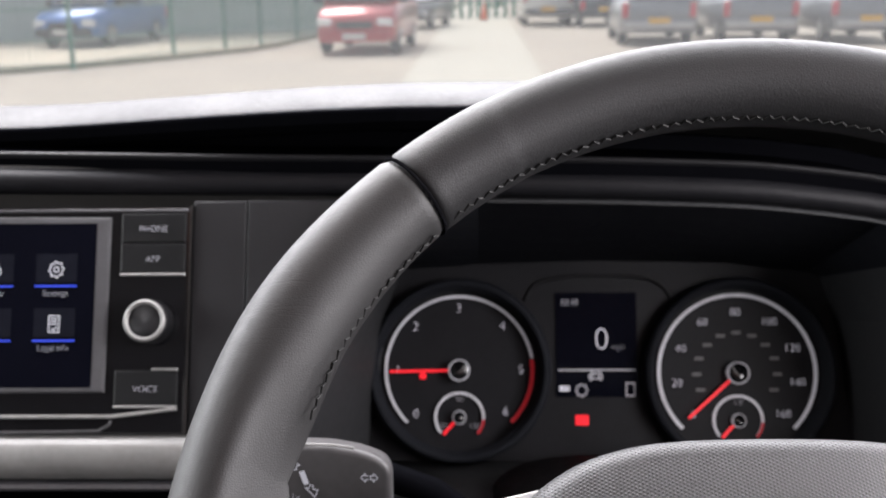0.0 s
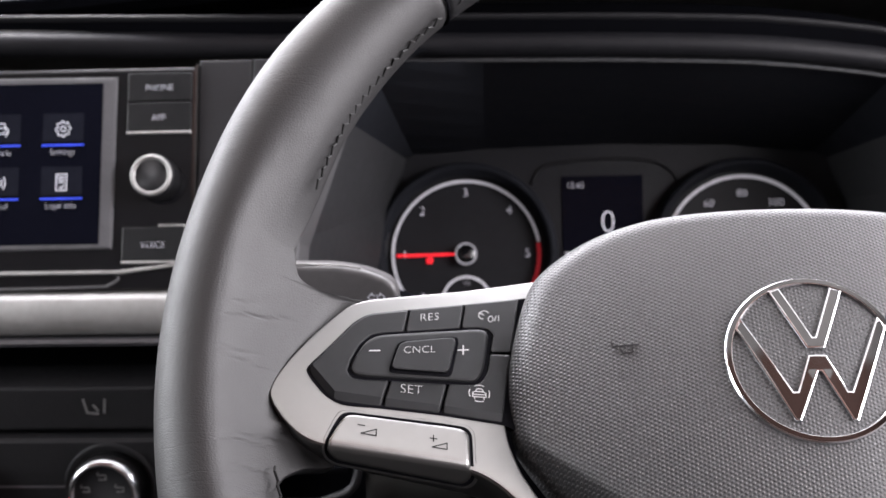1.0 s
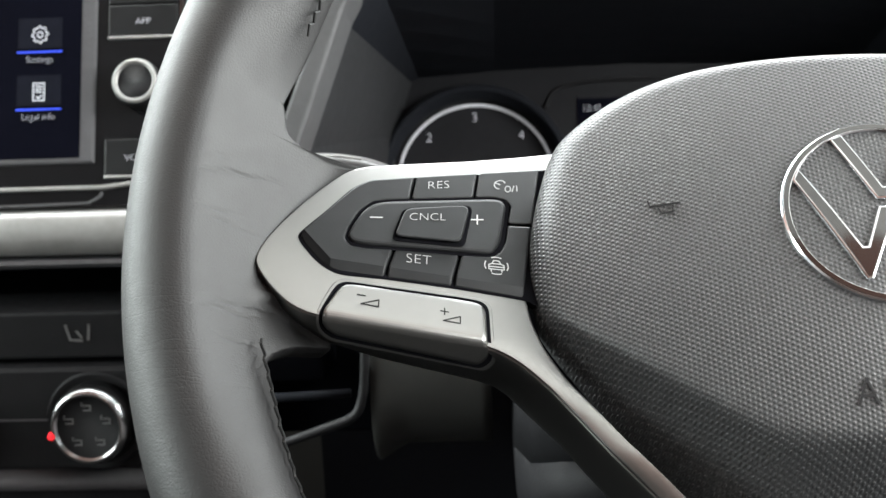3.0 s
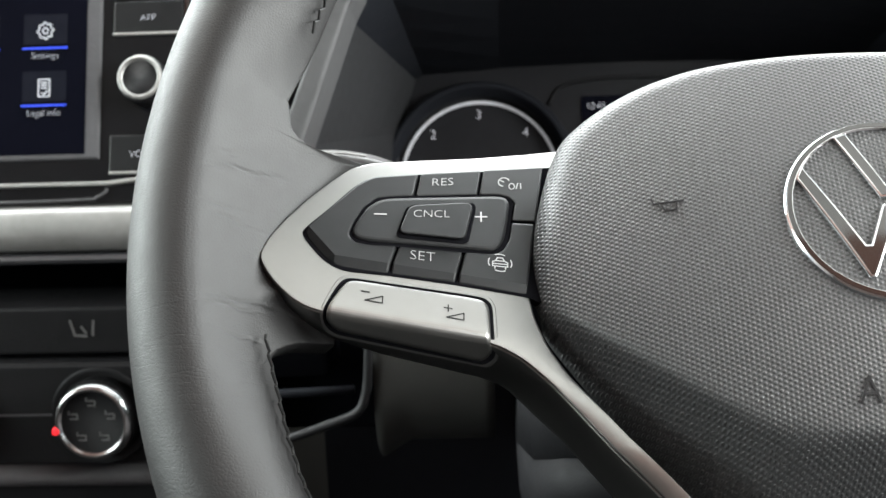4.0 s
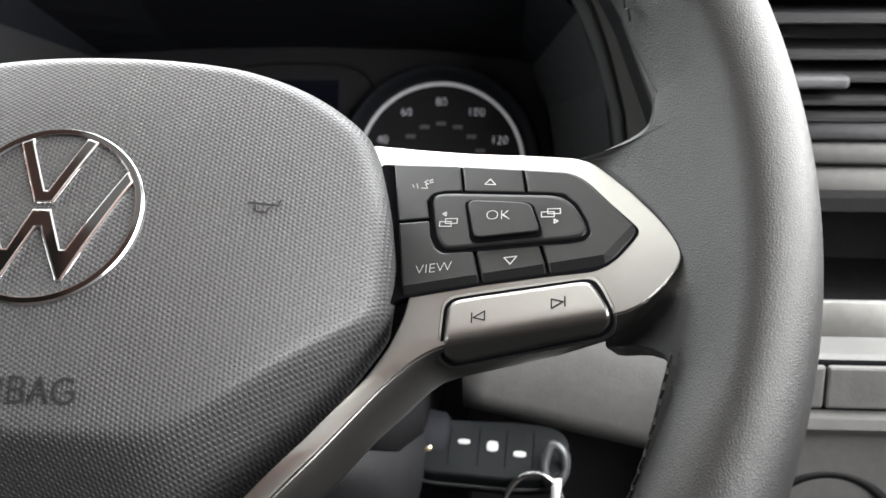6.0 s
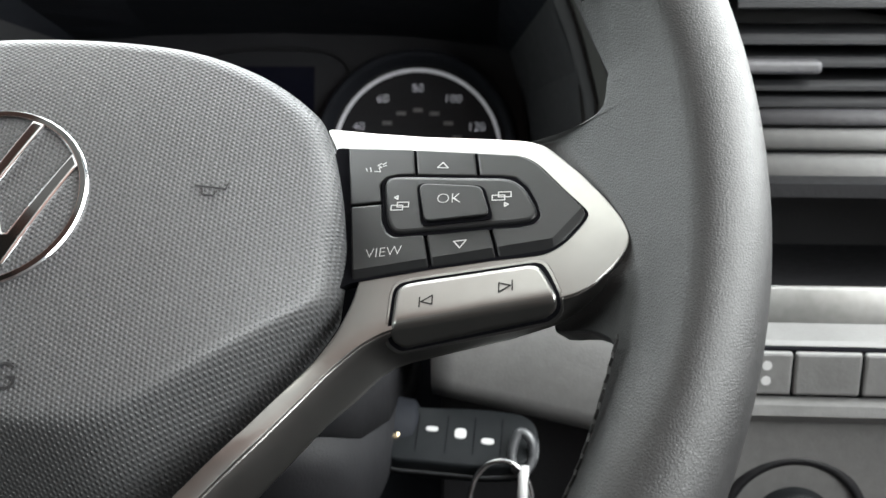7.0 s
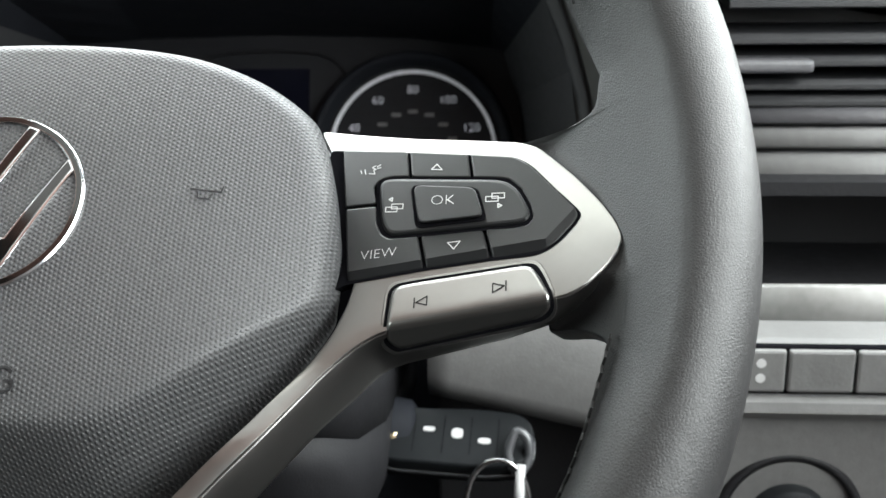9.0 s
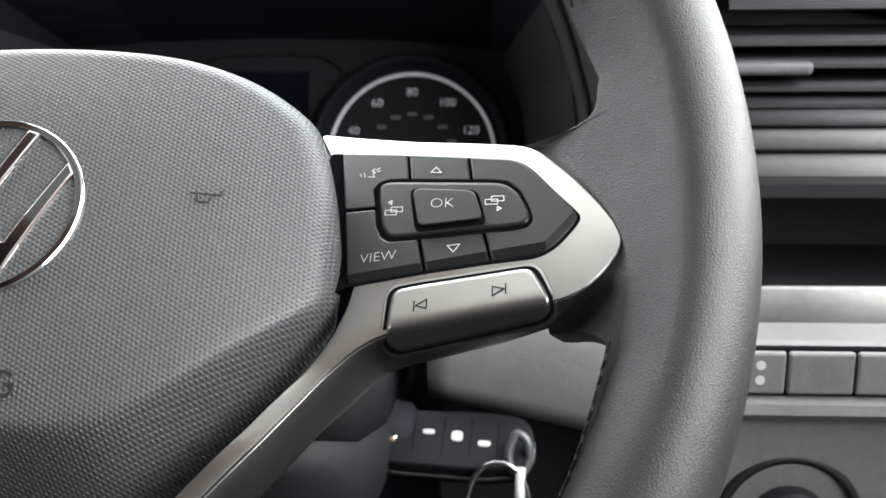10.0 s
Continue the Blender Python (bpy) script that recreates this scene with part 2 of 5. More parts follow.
def extruded(profile, xs, shift=None):
    """A closed profile of (y, z) swept along x; shift(x): its lift and advance."""
    rows = []
    for x in xs:
        dy, dz = shift(x) if shift else (0, 0)
        rows.append([(x, y + dy, z + dz) for y, z in profile])
    return grid(rows, True, True)


def tube(points, radius, sides=8, closed=False):
    pts = [Vector(p) for p in points]
    n, rows = len(pts), []
    for i, p in enumerate(pts):
        a = pts[(i - 1) % n] if closed or i else p
        b = pts[(i + 1) % n] if closed or i < n - 1 else p
        d = (b - a).normalized()
        s = d.cross(Vector((0.13, 0.31, 0.94))).normalized()
        w = d.cross(s)
        rows.append([p + radius * (math.cos(k) * s + math.sin(k) * w) for k in (2 * math.pi * j / sides for j in range(sides))])
    if closed:
        rows.append(rows[0])
    return grid(rows, True, not closed)


def lathe(profile, m, steps=48):
    """Turns a profile of (radius, height) about the z axis of the pose m."""
    rows = [[m @ Vector((r * math.cos(2 * math.pi * j / steps), r * math.sin(2 * math.pi * j / steps), h)) for j in range(steps)] for r, h in profile]
    return grid(rows, True, True)


def arc_band(r0, r1, a0, a1, h, m, steps=64):
    """A flat raised band of a ring from a0 to a1 degrees, in the plane of the pose m."""
    rows = []
    for i in range(steps + 1):
        a = radians(a0 + (a1 - a0) * i / steps)
        c, s = math.cos(a), math.sin(a)
        rows.append([m @ Vector(p) for p in ((r0 * c, r0 * s, 0), (r0 * c, r0 * s, h), (r1 * c, r1 * s, h), (r1 * c, r1 * s, 0))])
    return grid(rows, True, abs(a1 - a0) < 359)


def lettering(body, size, m, depth=0.0001, to=None):
    curve = bpy.data.curves.new("lettering", "FONT")
    curve.body, curve.size, curve.extrude, curve.resolution_u = body, size, depth, 3
    curve.offset = -0.026 * size
    curve.align_x, curve.align_y = "CENTER", "CENTER"
    ob = bpy.data.objects.new("lettering", curve)
    bm = bmesh.new()
    bm.from_mesh(ob.to_mesh())
    ob.to_mesh_clear()
    bpy.data.objects.remove(ob)
    bpy.data.curves.remove(curve)
    for v in bm.verts:
        v.co = to(*(m @ v.co)) if to else m @ v.co
    return bm


def strokes(lines, wide, m, high=0.0001, to=None):
    """A drawn symbol: each line, a run of points, becomes a flat ribbon of small height."""
    bm = bmesh.new()
    for line in lines:
        for (ax, ay), (bx, by) in zip(line, line[1:]):
            d = Vector((bx - ax, by - ay))
            if d.length == 0:
                continue
            d.normalize()
            s = Vector((-d.y, d.x)) * wide / 2
            e = d * wide * 0.3
            quad = [(ax - e.x + s.x, ay - e.y + s.y), (bx + e.x + s.x, by + e.y + s.y), (bx + e.x - s.x, by + e.y - s.y), (ax - e.x - s.x, ay - e.y - s.y)]
            lo = [bm.verts.new(m @ Vector((x, y, 0))) for x, y in quad]
            hi = [bm.verts.new(m @ Vector((x, y, high))) for x, y in quad]
            bm.faces.new(hi)
            bm.faces.new(lo[::-1])
            for i in range(4):
                bm.faces.new((lo[i], lo[(i + 1) % 4], hi[(i + 1) % 4], hi[i]))
    if to:
        for v in bm.verts:
            v.co = to(*v.co)
    return bm


def rounded(poly, radius, steps=3):
    """The polygon with its corners rounded off."""
    out, n = [], len(poly)
    for i in range(n):
        a, b, c = Vector(poly[i - 1]), Vector(poly[i]), Vector(poly[(i + 1) % n])
        p = b + (a - b) * min(radius / max((a - b).length, 1e-9), 0.45)
        q = b + (c - b) * min(radius / max((c - b).length, 1e-9), 0.45)
        for k in range(steps + 1):
            t = k / steps
            out.append(tuple(p * (1 - t) ** 2 + b * 2 * t * (1 - t) + q * t * t))
    return out


def smooth_path(points, per=6, closed=True):
    """A Catmull-Rom curve through the points."""
    out, n = [], len(points)
    for i in range(n if closed else n - 1):
        p = [Vector(points[(i + k) % n] if closed else points[min(max(i + k, 0), n - 1)]) for k in (-1, 0, 1, 2)]
        for j in range(per):
            t = j / per
            out.append(0.5 * (2 * p[1] + (p[2] - p[0]) * t + (2 * p[0] - 5 * p[1] + 4 * p[2] - p[3]) * t * t + (3 * p[1] - p[0] - 3 * p[2] + p[3]) * t ** 3))
    if not closed:
        out.append(Vector(points[-1]))
    return out


def lerp(x, table):
    for (a, p), (b, q) in zip(table, table[1:]):
        if x <= b:
            f = min(max((x - a) / (b - a), 0), 1)
            return p + (q - p) * f
    return table[-1][1]


def ease(a, b, x):
    t = min(max((x - a) / (b - a), 0), 1)
    return t * t * (3 - 2 * t)

# ---- steering wheel: local x to the right, y up its plane, z to the driver ----
wheel = thing("steering_wheel", "black leather multifunction steering wheel with satin silver spokes", "steering wheel", VAN @ pose(0.0935, 0.2688, 1.4346, 53))


def panel(u, v):
    """Height of the spokes' face: it rises to the rim and falls away to the top."""
    return -0.0596 + 0.358 * abs(u) - 0.336 * v


def spoke_map(side):
    """The spoke's face with its lower edge folded back."""
    def to(u, v, h):
        fold = -0.0260 + (u - 0.139) * 0.092
        x = (fold - v) / 0.0007
        soft = 0.0007 * (math.log(1 + math.exp(x)) if x < 30 else x)
        d = soft / 1.76
        v = v + (soft - d)
        return Vector((side * u, v - 0.2 * h * min(1.0, d / 0.001), panel(u, v) - 2.0 * d + h))
    return to


FOLD = [((0.139, -0.0260 + 0.0006 * i, 0), (-0.092, 1, 0)) for i in range(-6, 7)]


def mm(*xy):
    return [(xy[i] / 1000, xy[i + 1] / 1000) for i in range(0, len(xy), 2)]


# rim
RIM, TUBE = 0.1730, 0.0151


# folds pressed into the hide beside the left spoke: height, slope, from and to
CREASES = ((0.0128, -0.33, 0.152, 0.169), (0.0150, -0.36, 0.158, 0.168), (-0.0048, 0.10, 0.156, 0.167), (-0.0010, -0.08, 0.159, 0.169), (-0.0236, -0.16, 0.152, 0.165), (-0.0265, -0.10, 0.155, 0.166), (-0.0345, 0.12, 0.154, 0.163))


def web_share(v):
    return (1 - ease(0.026, 0.095, v)) * (1 - ease(-0.030, -0.085, v))


def hide(u, v, r, side):
    """Height of the leather's front where the rim runs down into the spoke."""
    s = RIM - math.hypot(u, v)
    ring = r * 1.04 * math.sqrt(max(0.0, 1 - (s / r) ** 2)) if s < 0.92 * r else r * 0.407 - 7.0 * (s - 0.92 * r)
    s0, m = 0.0045, 1.36
    h0 = r * 1.04 * math.sqrt(1 - (s0 / r) ** 2)
    line = h0 - m * (s - s0)
    s1 = 0.009
    top = r * 1.04 * math.sqrt(1 - (min(s, s1) / r) ** 2) - min(0.75, 0.95 * m) * max(0.0, s - s1)
    k = 0.0013
    x = (top - line) / k
    slope = line - k * math.log(1 + math.exp(-x)) if x > -30 else top
    low = panel(u, v) - 0.0034 - 1.7 * max(0.0, -0.020 - v)
    w = 0.5 * (slope + low + math.sqrt((slope - low) ** 2 + 0.0025 ** 2)) if s > s0 else slope
    w += (slope - w) * (1 - ease(s0, s0 + 0.008, s))
    plain = ring if s < 0.4 * r else 0.5 * (ring + low + math.sqrt((ring - low) ** 2 + (0.006 * ease(0.4 * r, r, s)) ** 2))
    w = plain + (w - plain) * web_share(v)
    if side < 0:
        for v0, tilt, a, b in CREASES:
            d = v - (v0 + tilt * (u - a) + 0.0004 * math.sin(u * 900 + v0 * 4000) + 0.0002 * math.sin(u * 2600 + v0 * 9000))
            w -= 0.00045 * math.exp(-(d / 0.00042) ** 2) * ease(a - 0.003, a + 0.004, u) * (1 - ease(b - 0.006, b + 0.002, u))
    return w


def rim_section(deg):
    a = radians(deg)
    c, s = math.cos(a), math.sin(a)
    off = (180 - deg) if c < 0 else (deg if deg < 180 else deg - 360)
    r = TUBE * (1 + 0.10 * math.exp(-((abs(off) - 30) / 12) ** 2) * (off > 0) + 0.02 * (abs(off) < 60))
    swell = 0.15 * math.exp(-((off - 17) / 10) ** 2) + 0.10 * math.exp(-((off + 15) / 9) ** 2)
    pts = []
    for k in range(56):
        f = 2 * math.pi * k / 56
        x, w = RIM + r * math.cos(f) * (1 + swell * max(0.0, -math.cos(f))), r * 1.04 * math.sin(f)
        if abs(off) < 36 and w >= -1e-6 and x < RIM:
            w += (hide(abs(x * c), x * s, r, 1) - 0.0004 * ease(0.3 * r, 0.6 * r, RIM - x) - w) * web_share(x * s)
        elif abs(off) < 36 and x < RIM - 0.5 * r:
            w += (min(w, hide(abs(x * c), x * s, r, 1) - 0.0008) - w) * web_share(x * s)
        pts.append(Vector((x * c, x * s, w)))
    return pts


def web_mesh(side):
    """The leather that runs from the rim to the spoke's trim, with hollow corners above and below."""
    inner = [(-0.060, 0.160), (-0.050, 0.1560), (-0.0440, 0.1538), (-0.0400, 0.1527), (-0.0370, 0.1518), (-0.0345, 0.1506), (-0.0328, 0.1490), (-0.0309, 0.1465), (-0.0299, 0.1440), (-0.0293, 0.1415), (-0.0288, 0.1390), (-0.026, 0.1385), (-0.018, 0.1340), (-0.010, 0.116), (0.0235, 0.116), (0.0245, 0.119), (0.0248, 0.1380), (0.0250, 0.1455), (0.0253, 0.1480), (0.0258, 0.1495), (0.0268, 0.1505), (0.0285, 0.1510), (0.0330, 0.1514), (0.0380, 0.1530), (0.0440, 0.1560), (0.050, 0.1580), (0.060, 0.160)]
    vs = {v for v, _ in inner} | {-0.032 + 0.002 * i for i in range(28)} | {-0.0284 - 0.0004 * i for i in range(26)} | {0.0250 + 0.0005 * i for i in range(20)}
    if side < 0:
        for v0, slope, a, b in CREASES:
            vs |= {v0 + slope * 0.010 + 0.0004 * k for k in range(-6, 7)}
    vs = sorted(vs)
    vs = [v for i, v in enumerate(vs) if i == 0 or v - vs[i - 1] > 0.00008]
    rows = []
    for v in vs:
        u0, u1 = lerp(v, inner), math.sqrt(RIM ** 2 - v * v) - 0.0015
        row = []
        for k in range(41):
            u = u1 + (u0 - u1) * k / 40
            s = RIM - math.hypot(u, v)
            row.append(Vector((side * u, v, hide(u, v, TUBE * 1.02, side) + 0.0001 - 0.0005 * max(0.0, 1 - s / (0.35 * TUBE)))))
        last = row[-1]
        if v > 0.0245 and side > 0:  # a deep leather wall in the upper hollow
            row += [last + Vector((side * 0.0004, 0.002, -0.0045)), last + Vector((side * 0.0010, 0.0055, -0.0105)), last + Vector((side * 0.0020, 0.010, -0.018)), Vector((side * u1, v + 0.010, -0.020))]
        else:
            row += [last + Vector((side * 0.0002, 0, -0.0012)), last + Vector((side * 0.0008, 0, -0.003)), last + Vector((side * 0.004, 0, -0.009)), Vector((side * u1, v, -0.010))]
        rows.append(row)
    return grid(rows, True, True)


def rim_part(name, a0, a1, label):
    n = max(24, int((a1 - a0) / 0.8))
    rows = [rim_section(a0 + (a1 - a0) * i / n) for i in range(n + 1)]
    for row, k in ((rows[0], 1), (rows[-1], -1)):  # drawn in at the seams
        mid = sum(row, Vector()) / len(row)
        for p in row:
            p += (mid - p) * 0.06
    return part(name, grid(rows, True, True), LEATHER_TOP if "smooth" in label else LEATHER_WORN if "creased" in label else LEATHER, wheel, label, True)


def zigzag(a0, a1, phi, r, pitch=0.0040):
    """Cross-stitching laid along the rim's inner side: one thread, unevenly drawn."""
    n = int(radians(a1 - a0) * (RIM - r) / pitch)
    pts = []
    for i in range(2 * n + 1):
        a = radians(a0 + (a1 - a0) * (i + random.uniform(-0.18, 0.18)) / (2 * n))
        f = phi + (0.06 if i % 2 else -0.06) + random.uniform(-0.02, 0.02)
        side_off = 180 - math.degrees(a) if math.cos(a) < 0 else math.degrees(a)
        swell = 0.15 * math.exp(-((side_off - 17) / 10) ** 2) + 0.10 * math.exp(-((side_off + 15) / 9) ** 2)
        d = r * (1 + 0.012 * (i % 2) + 0.9 * swell)
        pts.append(((RIM - d * math.cos(f)) * math.cos(a), (RIM - d * math.cos(f)) * math.sin(a), d * 1.04 * math.sin(f)))
    return tube(pts, 0.00038, 6)


for label, a0, a1 in (("smooth dark leather over the top of the rim", 48.6, 131.4), ("thumb grip of creased grey-black leather", 131.6, 235), ("thumb grip of grained grey-black leather", -55, 48.4), ("dark leather over the foot of the rim", 235.2, 304.8)):
    piece = rim_part("rim_section", a0, a1, label)
    if a0 == 131.6:
        part("stitching", zigzag(133, 160, radians(8), TUBE * 1.10), THREAD, piece, "black cross-stitched thread")
        part("stitching", zigzag(192, 234, radians(8), TUBE * 1.06), THREAD, piece, "black cross-stitched thread")
    elif a0 == -55:
        part("stitching", zigzag(-54, -13, radians(8), TUBE * 1.03), THREAD, piece, "black cross-stitched thread")
        part("stitching", zigzag(20, 47, radians(8), TUBE * 1.10), THREAD, piece, "black cross-stitched thread")
    elif a0 == 48.6:
        part("stitching", zigzag(50, 130, radians(8), TUBE * 1.03), THREAD, piece, "black cross-stitched thread")
for side, label in ((-1, "creased grey-black leather running into the spoke"), (1, "grained grey-black leather running into the spoke")):
    part("grip_web", web_mesh(side), LEATHER_WORN if side < 0 else LEATHER, wheel, label, True)
for a in (48.5, 131.5, 235.1, 304.9):
    s = rim_section(a)
    mid = sum(s, Vector()) / len(s)
    part("seam_thread", tube([mid + (p - mid) * (0.985 + 0.02 * (i % 2)) for i, p in enumerate(s)], 0.0006, 5, True), GAP, wheel, "knotted black thread in the leather seam")

# airbag cover
# Dark copy of the chrome: the dim roof's reflection is in the colour.
BADGE_REFLECTION = material("dark_reflection_chrome", (0.085, 0.083, 0.082), 0.1, 1.0, vary=0.05)
# Darker than the cover: shade along the raised edges is in the colour.
MOULD = material("shade_dark_moulding", (0.017, 0.017, 0.018), 0.45, spec=0.3)
AIR_EDGE = mm(0, 48, -31, 47.8, -46.5, 46.2, -61, 41.8, -73.5, 34, -78.8, 26.5, -83.3, 11, -85.6, -3, -85.9, -14, -84, -23.5, -80.2, -30.5, -64.8, -50, -51, -66.5, -37, -84, -24, -94, 0, -97)
AIR_EDGE = [(x * 1.012, y) for x, y in AIR_EDGE] + [(-x * (0.985 + 0.035 * ease(0.0, -0.04, y)), y) for x, y in AIR_EDGE[-2:0:-1]]


def cover(u, v):
    crease = -0.0605 + 0.75 * 0.004 * math.log(1 + math.exp((abs(u) - 0.033) / 0.004))
    x = (crease - v) / 0.0008
    d = 0.0008 * (math.log(1 + math.exp(x)) if x < 30 else x)
    return 0.004 - 3.3 * u * u - 0.12 * max(v, -0.06) - 2 * v * v - 1.35 * d


def airbag_mesh():
    edge = smooth_path([(x, y, 0) for x, y in AIR_EDGE], 6)
    mid = Vector((0, -0.02, 0))
    rows = []
    for s in [0.02 + 0.90 * i / 100 for i in range(101)] + [0.94, 0.96, 0.975, 0.987, 0.995, 1.0]:
        row = []
        for p in edge:
            q = mid + (p - mid) * s
            roll = max(0.0, (s - 0.92) / 0.08)
            row.append(Vector((q.x, q.y, cover(q.x, q.y) - 0.007 * (1 - math.sqrt(max(0.0, 1 - roll ** 2 * 0.98))))))
        rows.append(row)
    rows.append([Vector((p.x * 0.975, p.y * 0.975, p.z - 0.002)) for p in rows[-1]])
    rows.append([Vector((p.x * 0.95, p.y * 0.95, p.z - 0.012)) for p in rows[-1]])
    return grid(rows, True, True)


airbag = part("airbag_cover", airbag_mesh(), AIRBAG, wheel, "grey pimpled plastic airbag cover", True)
airbag.location = (-0.0007, 0.0024, -0.0025)


def on_cover(u, v, h):
    return Vector((u, v, cover(u, v) + h))


# round badge: ring and two nested chevrons, chrome reflections put into dark and bright colours
BADGE = (-0.0007, -0.0054)
CHEVRON = mm(-10.6, 20.6, -2.5, 2.3, 2.5, 2.3, 10.6, 20.6, 7.2, 21.9, 0.3, 6.0, -0.3, 6.0, -7.2, 21.9)
DOUBLE = mm(-21.3, 9.2, -8.5, -18.7, -6.9, -18.7, -0.45, -4.7, 0.45, -4.7, 6.9, -18.7, 8.5, -18.7, 21.3, 9.2, 19.3, 12.9, 7.9, -10.2, 6.9, -10.2, 2.5, 0.5, -2.5, 0.5, -6.9, -10.2, -7.9, -10.2, -19.3, 12.9)
BADGE_CUTS = [((0.004 * i, 0, 0), (1, 0, 0)) for i in range(-5, 6)] + [((0, 0.004 * i, 0), (0, 1, 0)) for i in range(-5, 6)]


def inset(poly, d):
    """The polygon, counter-clockwise, with its edges moved inwards by d."""
    out, n = [], len(poly)
    for i in range(n):
        a, b, c = Vector(poly[i - 1]), Vector(poly[i]), Vector(poly[(i + 1) % n])
        p, q = (b - a).normalized(), (c - b).normalized()
        m = Vector((-p.y - q.y, p.x + q.x))
        out.append(tuple(b + m * d * 2 / max(m.length_squared, 0.4)))
    return out


def on_badge(x, y, h):
    return on_cover(x + BADGE[0], y + BADGE[1], h)


def badge_band(profile, steps=96):
    rows = [[on_badge(r * math.cos(2 * math.pi * j / steps), r * math.sin(2 * math.pi * j / steps), h) for j in range(steps)] for r, h in profile]
    return grid(rows + rows[:1], True)


badge_ring = part("badge_ring", badge_band([(0.0226, -0.0008), (0.0227, 0.0005), (0.0231, 0.0010), (0.0236, 0.0011), (0.0245, 0.0011), (0.0249, 0.0008), (0.0252, 0.0001), (0.0252, -0.0008)]), CHROME, airbag, "bright chrome ring", "edges")
part("ring_face", badge_band([(0.02325, 0.0008), (0.02325, 0.00118), (0.02445, 0.00118), (0.02445, 0.0008)]), BADGE_REFLECTION, badge_ring, "inset face coloured dark for the reflection in chrome", "edges")
for poly in (CHEVRON, DOUBLE):
    stroke = part("badge_stroke", prism(poly, -0.0006, 0.0010, 0.00045, 2, on_badge, BADGE_CUTS), CHROME, airbag, "bright chrome chevron", "edges")
    part("stroke_face", prism(inset(poly, 0.00062), 0.0006, 0.00106, 0.00005, 1, on_badge, BADGE_CUTS), BADGE_REFLECTION, stroke, "inset face coloured dark for the reflection in chrome", "edges")
# raised word and horn symbols moulded into the cover, edge shade coloured in
BOWL = [(math.cos(radians(a)), math.sin(radians(a))) for a in range(90, -91, -30)]
LETTER_R = [[(-1.6, -2.9), (-1.6, 2.9), (0.3, 2.9)] + [(0.3 + 1.4 * x, 1.5 + 1.4 * y) for x, y in BOWL] + [(-1.6, 0.1)], [(0.3, 0.1), (1.8, -2.9)]]
LETTER_B = [LETTER_R[0], [(0.3, 0.1)] + [(0.4 + 1.5 * x, -1.4 + 1.5 * y) for x, y in BOWL] + [(-1.6, -2.9)]]
LETTER_A = [[(-2.1, -2.9), (0, 2.9), (2.1, -2.9)], [(-1.4, -1.0), (1.4, -1.0)]]
LETTER_G = [[(2.6 * math.cos(radians(a)), 2.9 * math.sin(radians(a))) for a in range(45, 331, 15)] + [(2.3, -0.2), (0.6, -0.2)]]
for x, lines in ((-12.7, LETTER_A), (-7.8, [[(0, -2.9), (0, 2.9)]]), (-4.5, LETTER_R), (1.2, LETTER_B), (6.6, LETTER_A), (12.6, LETTER_G)):
    part("moulded_letter", strokes([[(p / 1000, q / 1000) for p, q in l] for l in lines], 0.00058, pose(x / 1000, -0.0505, -0.0002), 0.0006, on_cover), MOULD, airbag)
HORN = [[(-3.8, 1.9), (-3.4, 0.3), (3.8, 0.1)], [(-1.4, -0.7), (-0.7, -2.2), (1.9, -2.2), (2.1, -0.6)]]
for side in (-1, 1):
    part("horn_symbol", strokes([[(-side * x / 1000, y / 1000) for x, y in l] for l in HORN], 0.00035, pose(side * 0.0525, 0.0015, -0.0002), 0.0006, on_cover), MOULD, airbag)

# spokes
FOLD_LINE = mm(155.7, -11.5, 154.6, -14.2, 151.5, -18.6, 147, -23.0, 143, -25.2, 138, -26.3, 128, -27.2, 114, -28.5, 102, -29.9, 96, -31.6, 91, -34.4, 87, -37.8, 83, -41.6, 76.2, -50, 69.6, -58.5, 61, -68, 53.5, -76.5, 43, -91, 35, -105, 31, -130, 28, -168)
FLANK_LINE = mm(155.8, -11.8, 155.2, -14.8, 152.8, -19.6, 149, -24.8, 145.5, -28.8, 140, -33.2, 128, -37, 114, -39.7, 102, -42, 97.5, -43.2, 94.5, -45, 91.5, -47.8, 88, -51.5, 81, -58.5, 75, -66.5, 67.5, -75.5, 61, -83.5, 52, -96, 45, -107, 38, -130, 33, -168)
TRIM = mm(72, 41.2, 88, 36, 103, 31.6, 120, 27.4, 131.8, 24.2, 136.4, 21.6, 141, 16.1, 146.2, 9.1, 151, 1.4, 154.3, -5, 155.5, -9) + FOLD_LINE + mm(24, -168, 26, -130, 30, -104, 38, -89, 50, -73.5, 57.5, -65, 66, -55.5, 72.5, -47, 79.5, -38, 84.5, -30, 87.5, -22, 89, -13, 87, 0, 83, 16, 77, 31)
CLUSTER = mm(78.5, 32.6, 99.5, 27, 118, 22.4, 130, 19.2, 132.5, 17.5, 135, 15, 140.8, 6.3, 146, -1, 146.7, -2.8, 145.4, -5.2, 141.2, -10.2, 138, -12.4, 135, -13.4, 124.5, -13.4, 107.5, -14.1, 88, -15.8, 85.5, -17.5, 81, 13)
ROCKER = mm(132.5, -16.3, 134.5, -17, 136, -19.4, 138.4, -25, 138.8, -29, 136.5, -31.5, 101.5, -37, 98.6, -34, 99.2, -20, 101, -18.3, 106, -17.8)
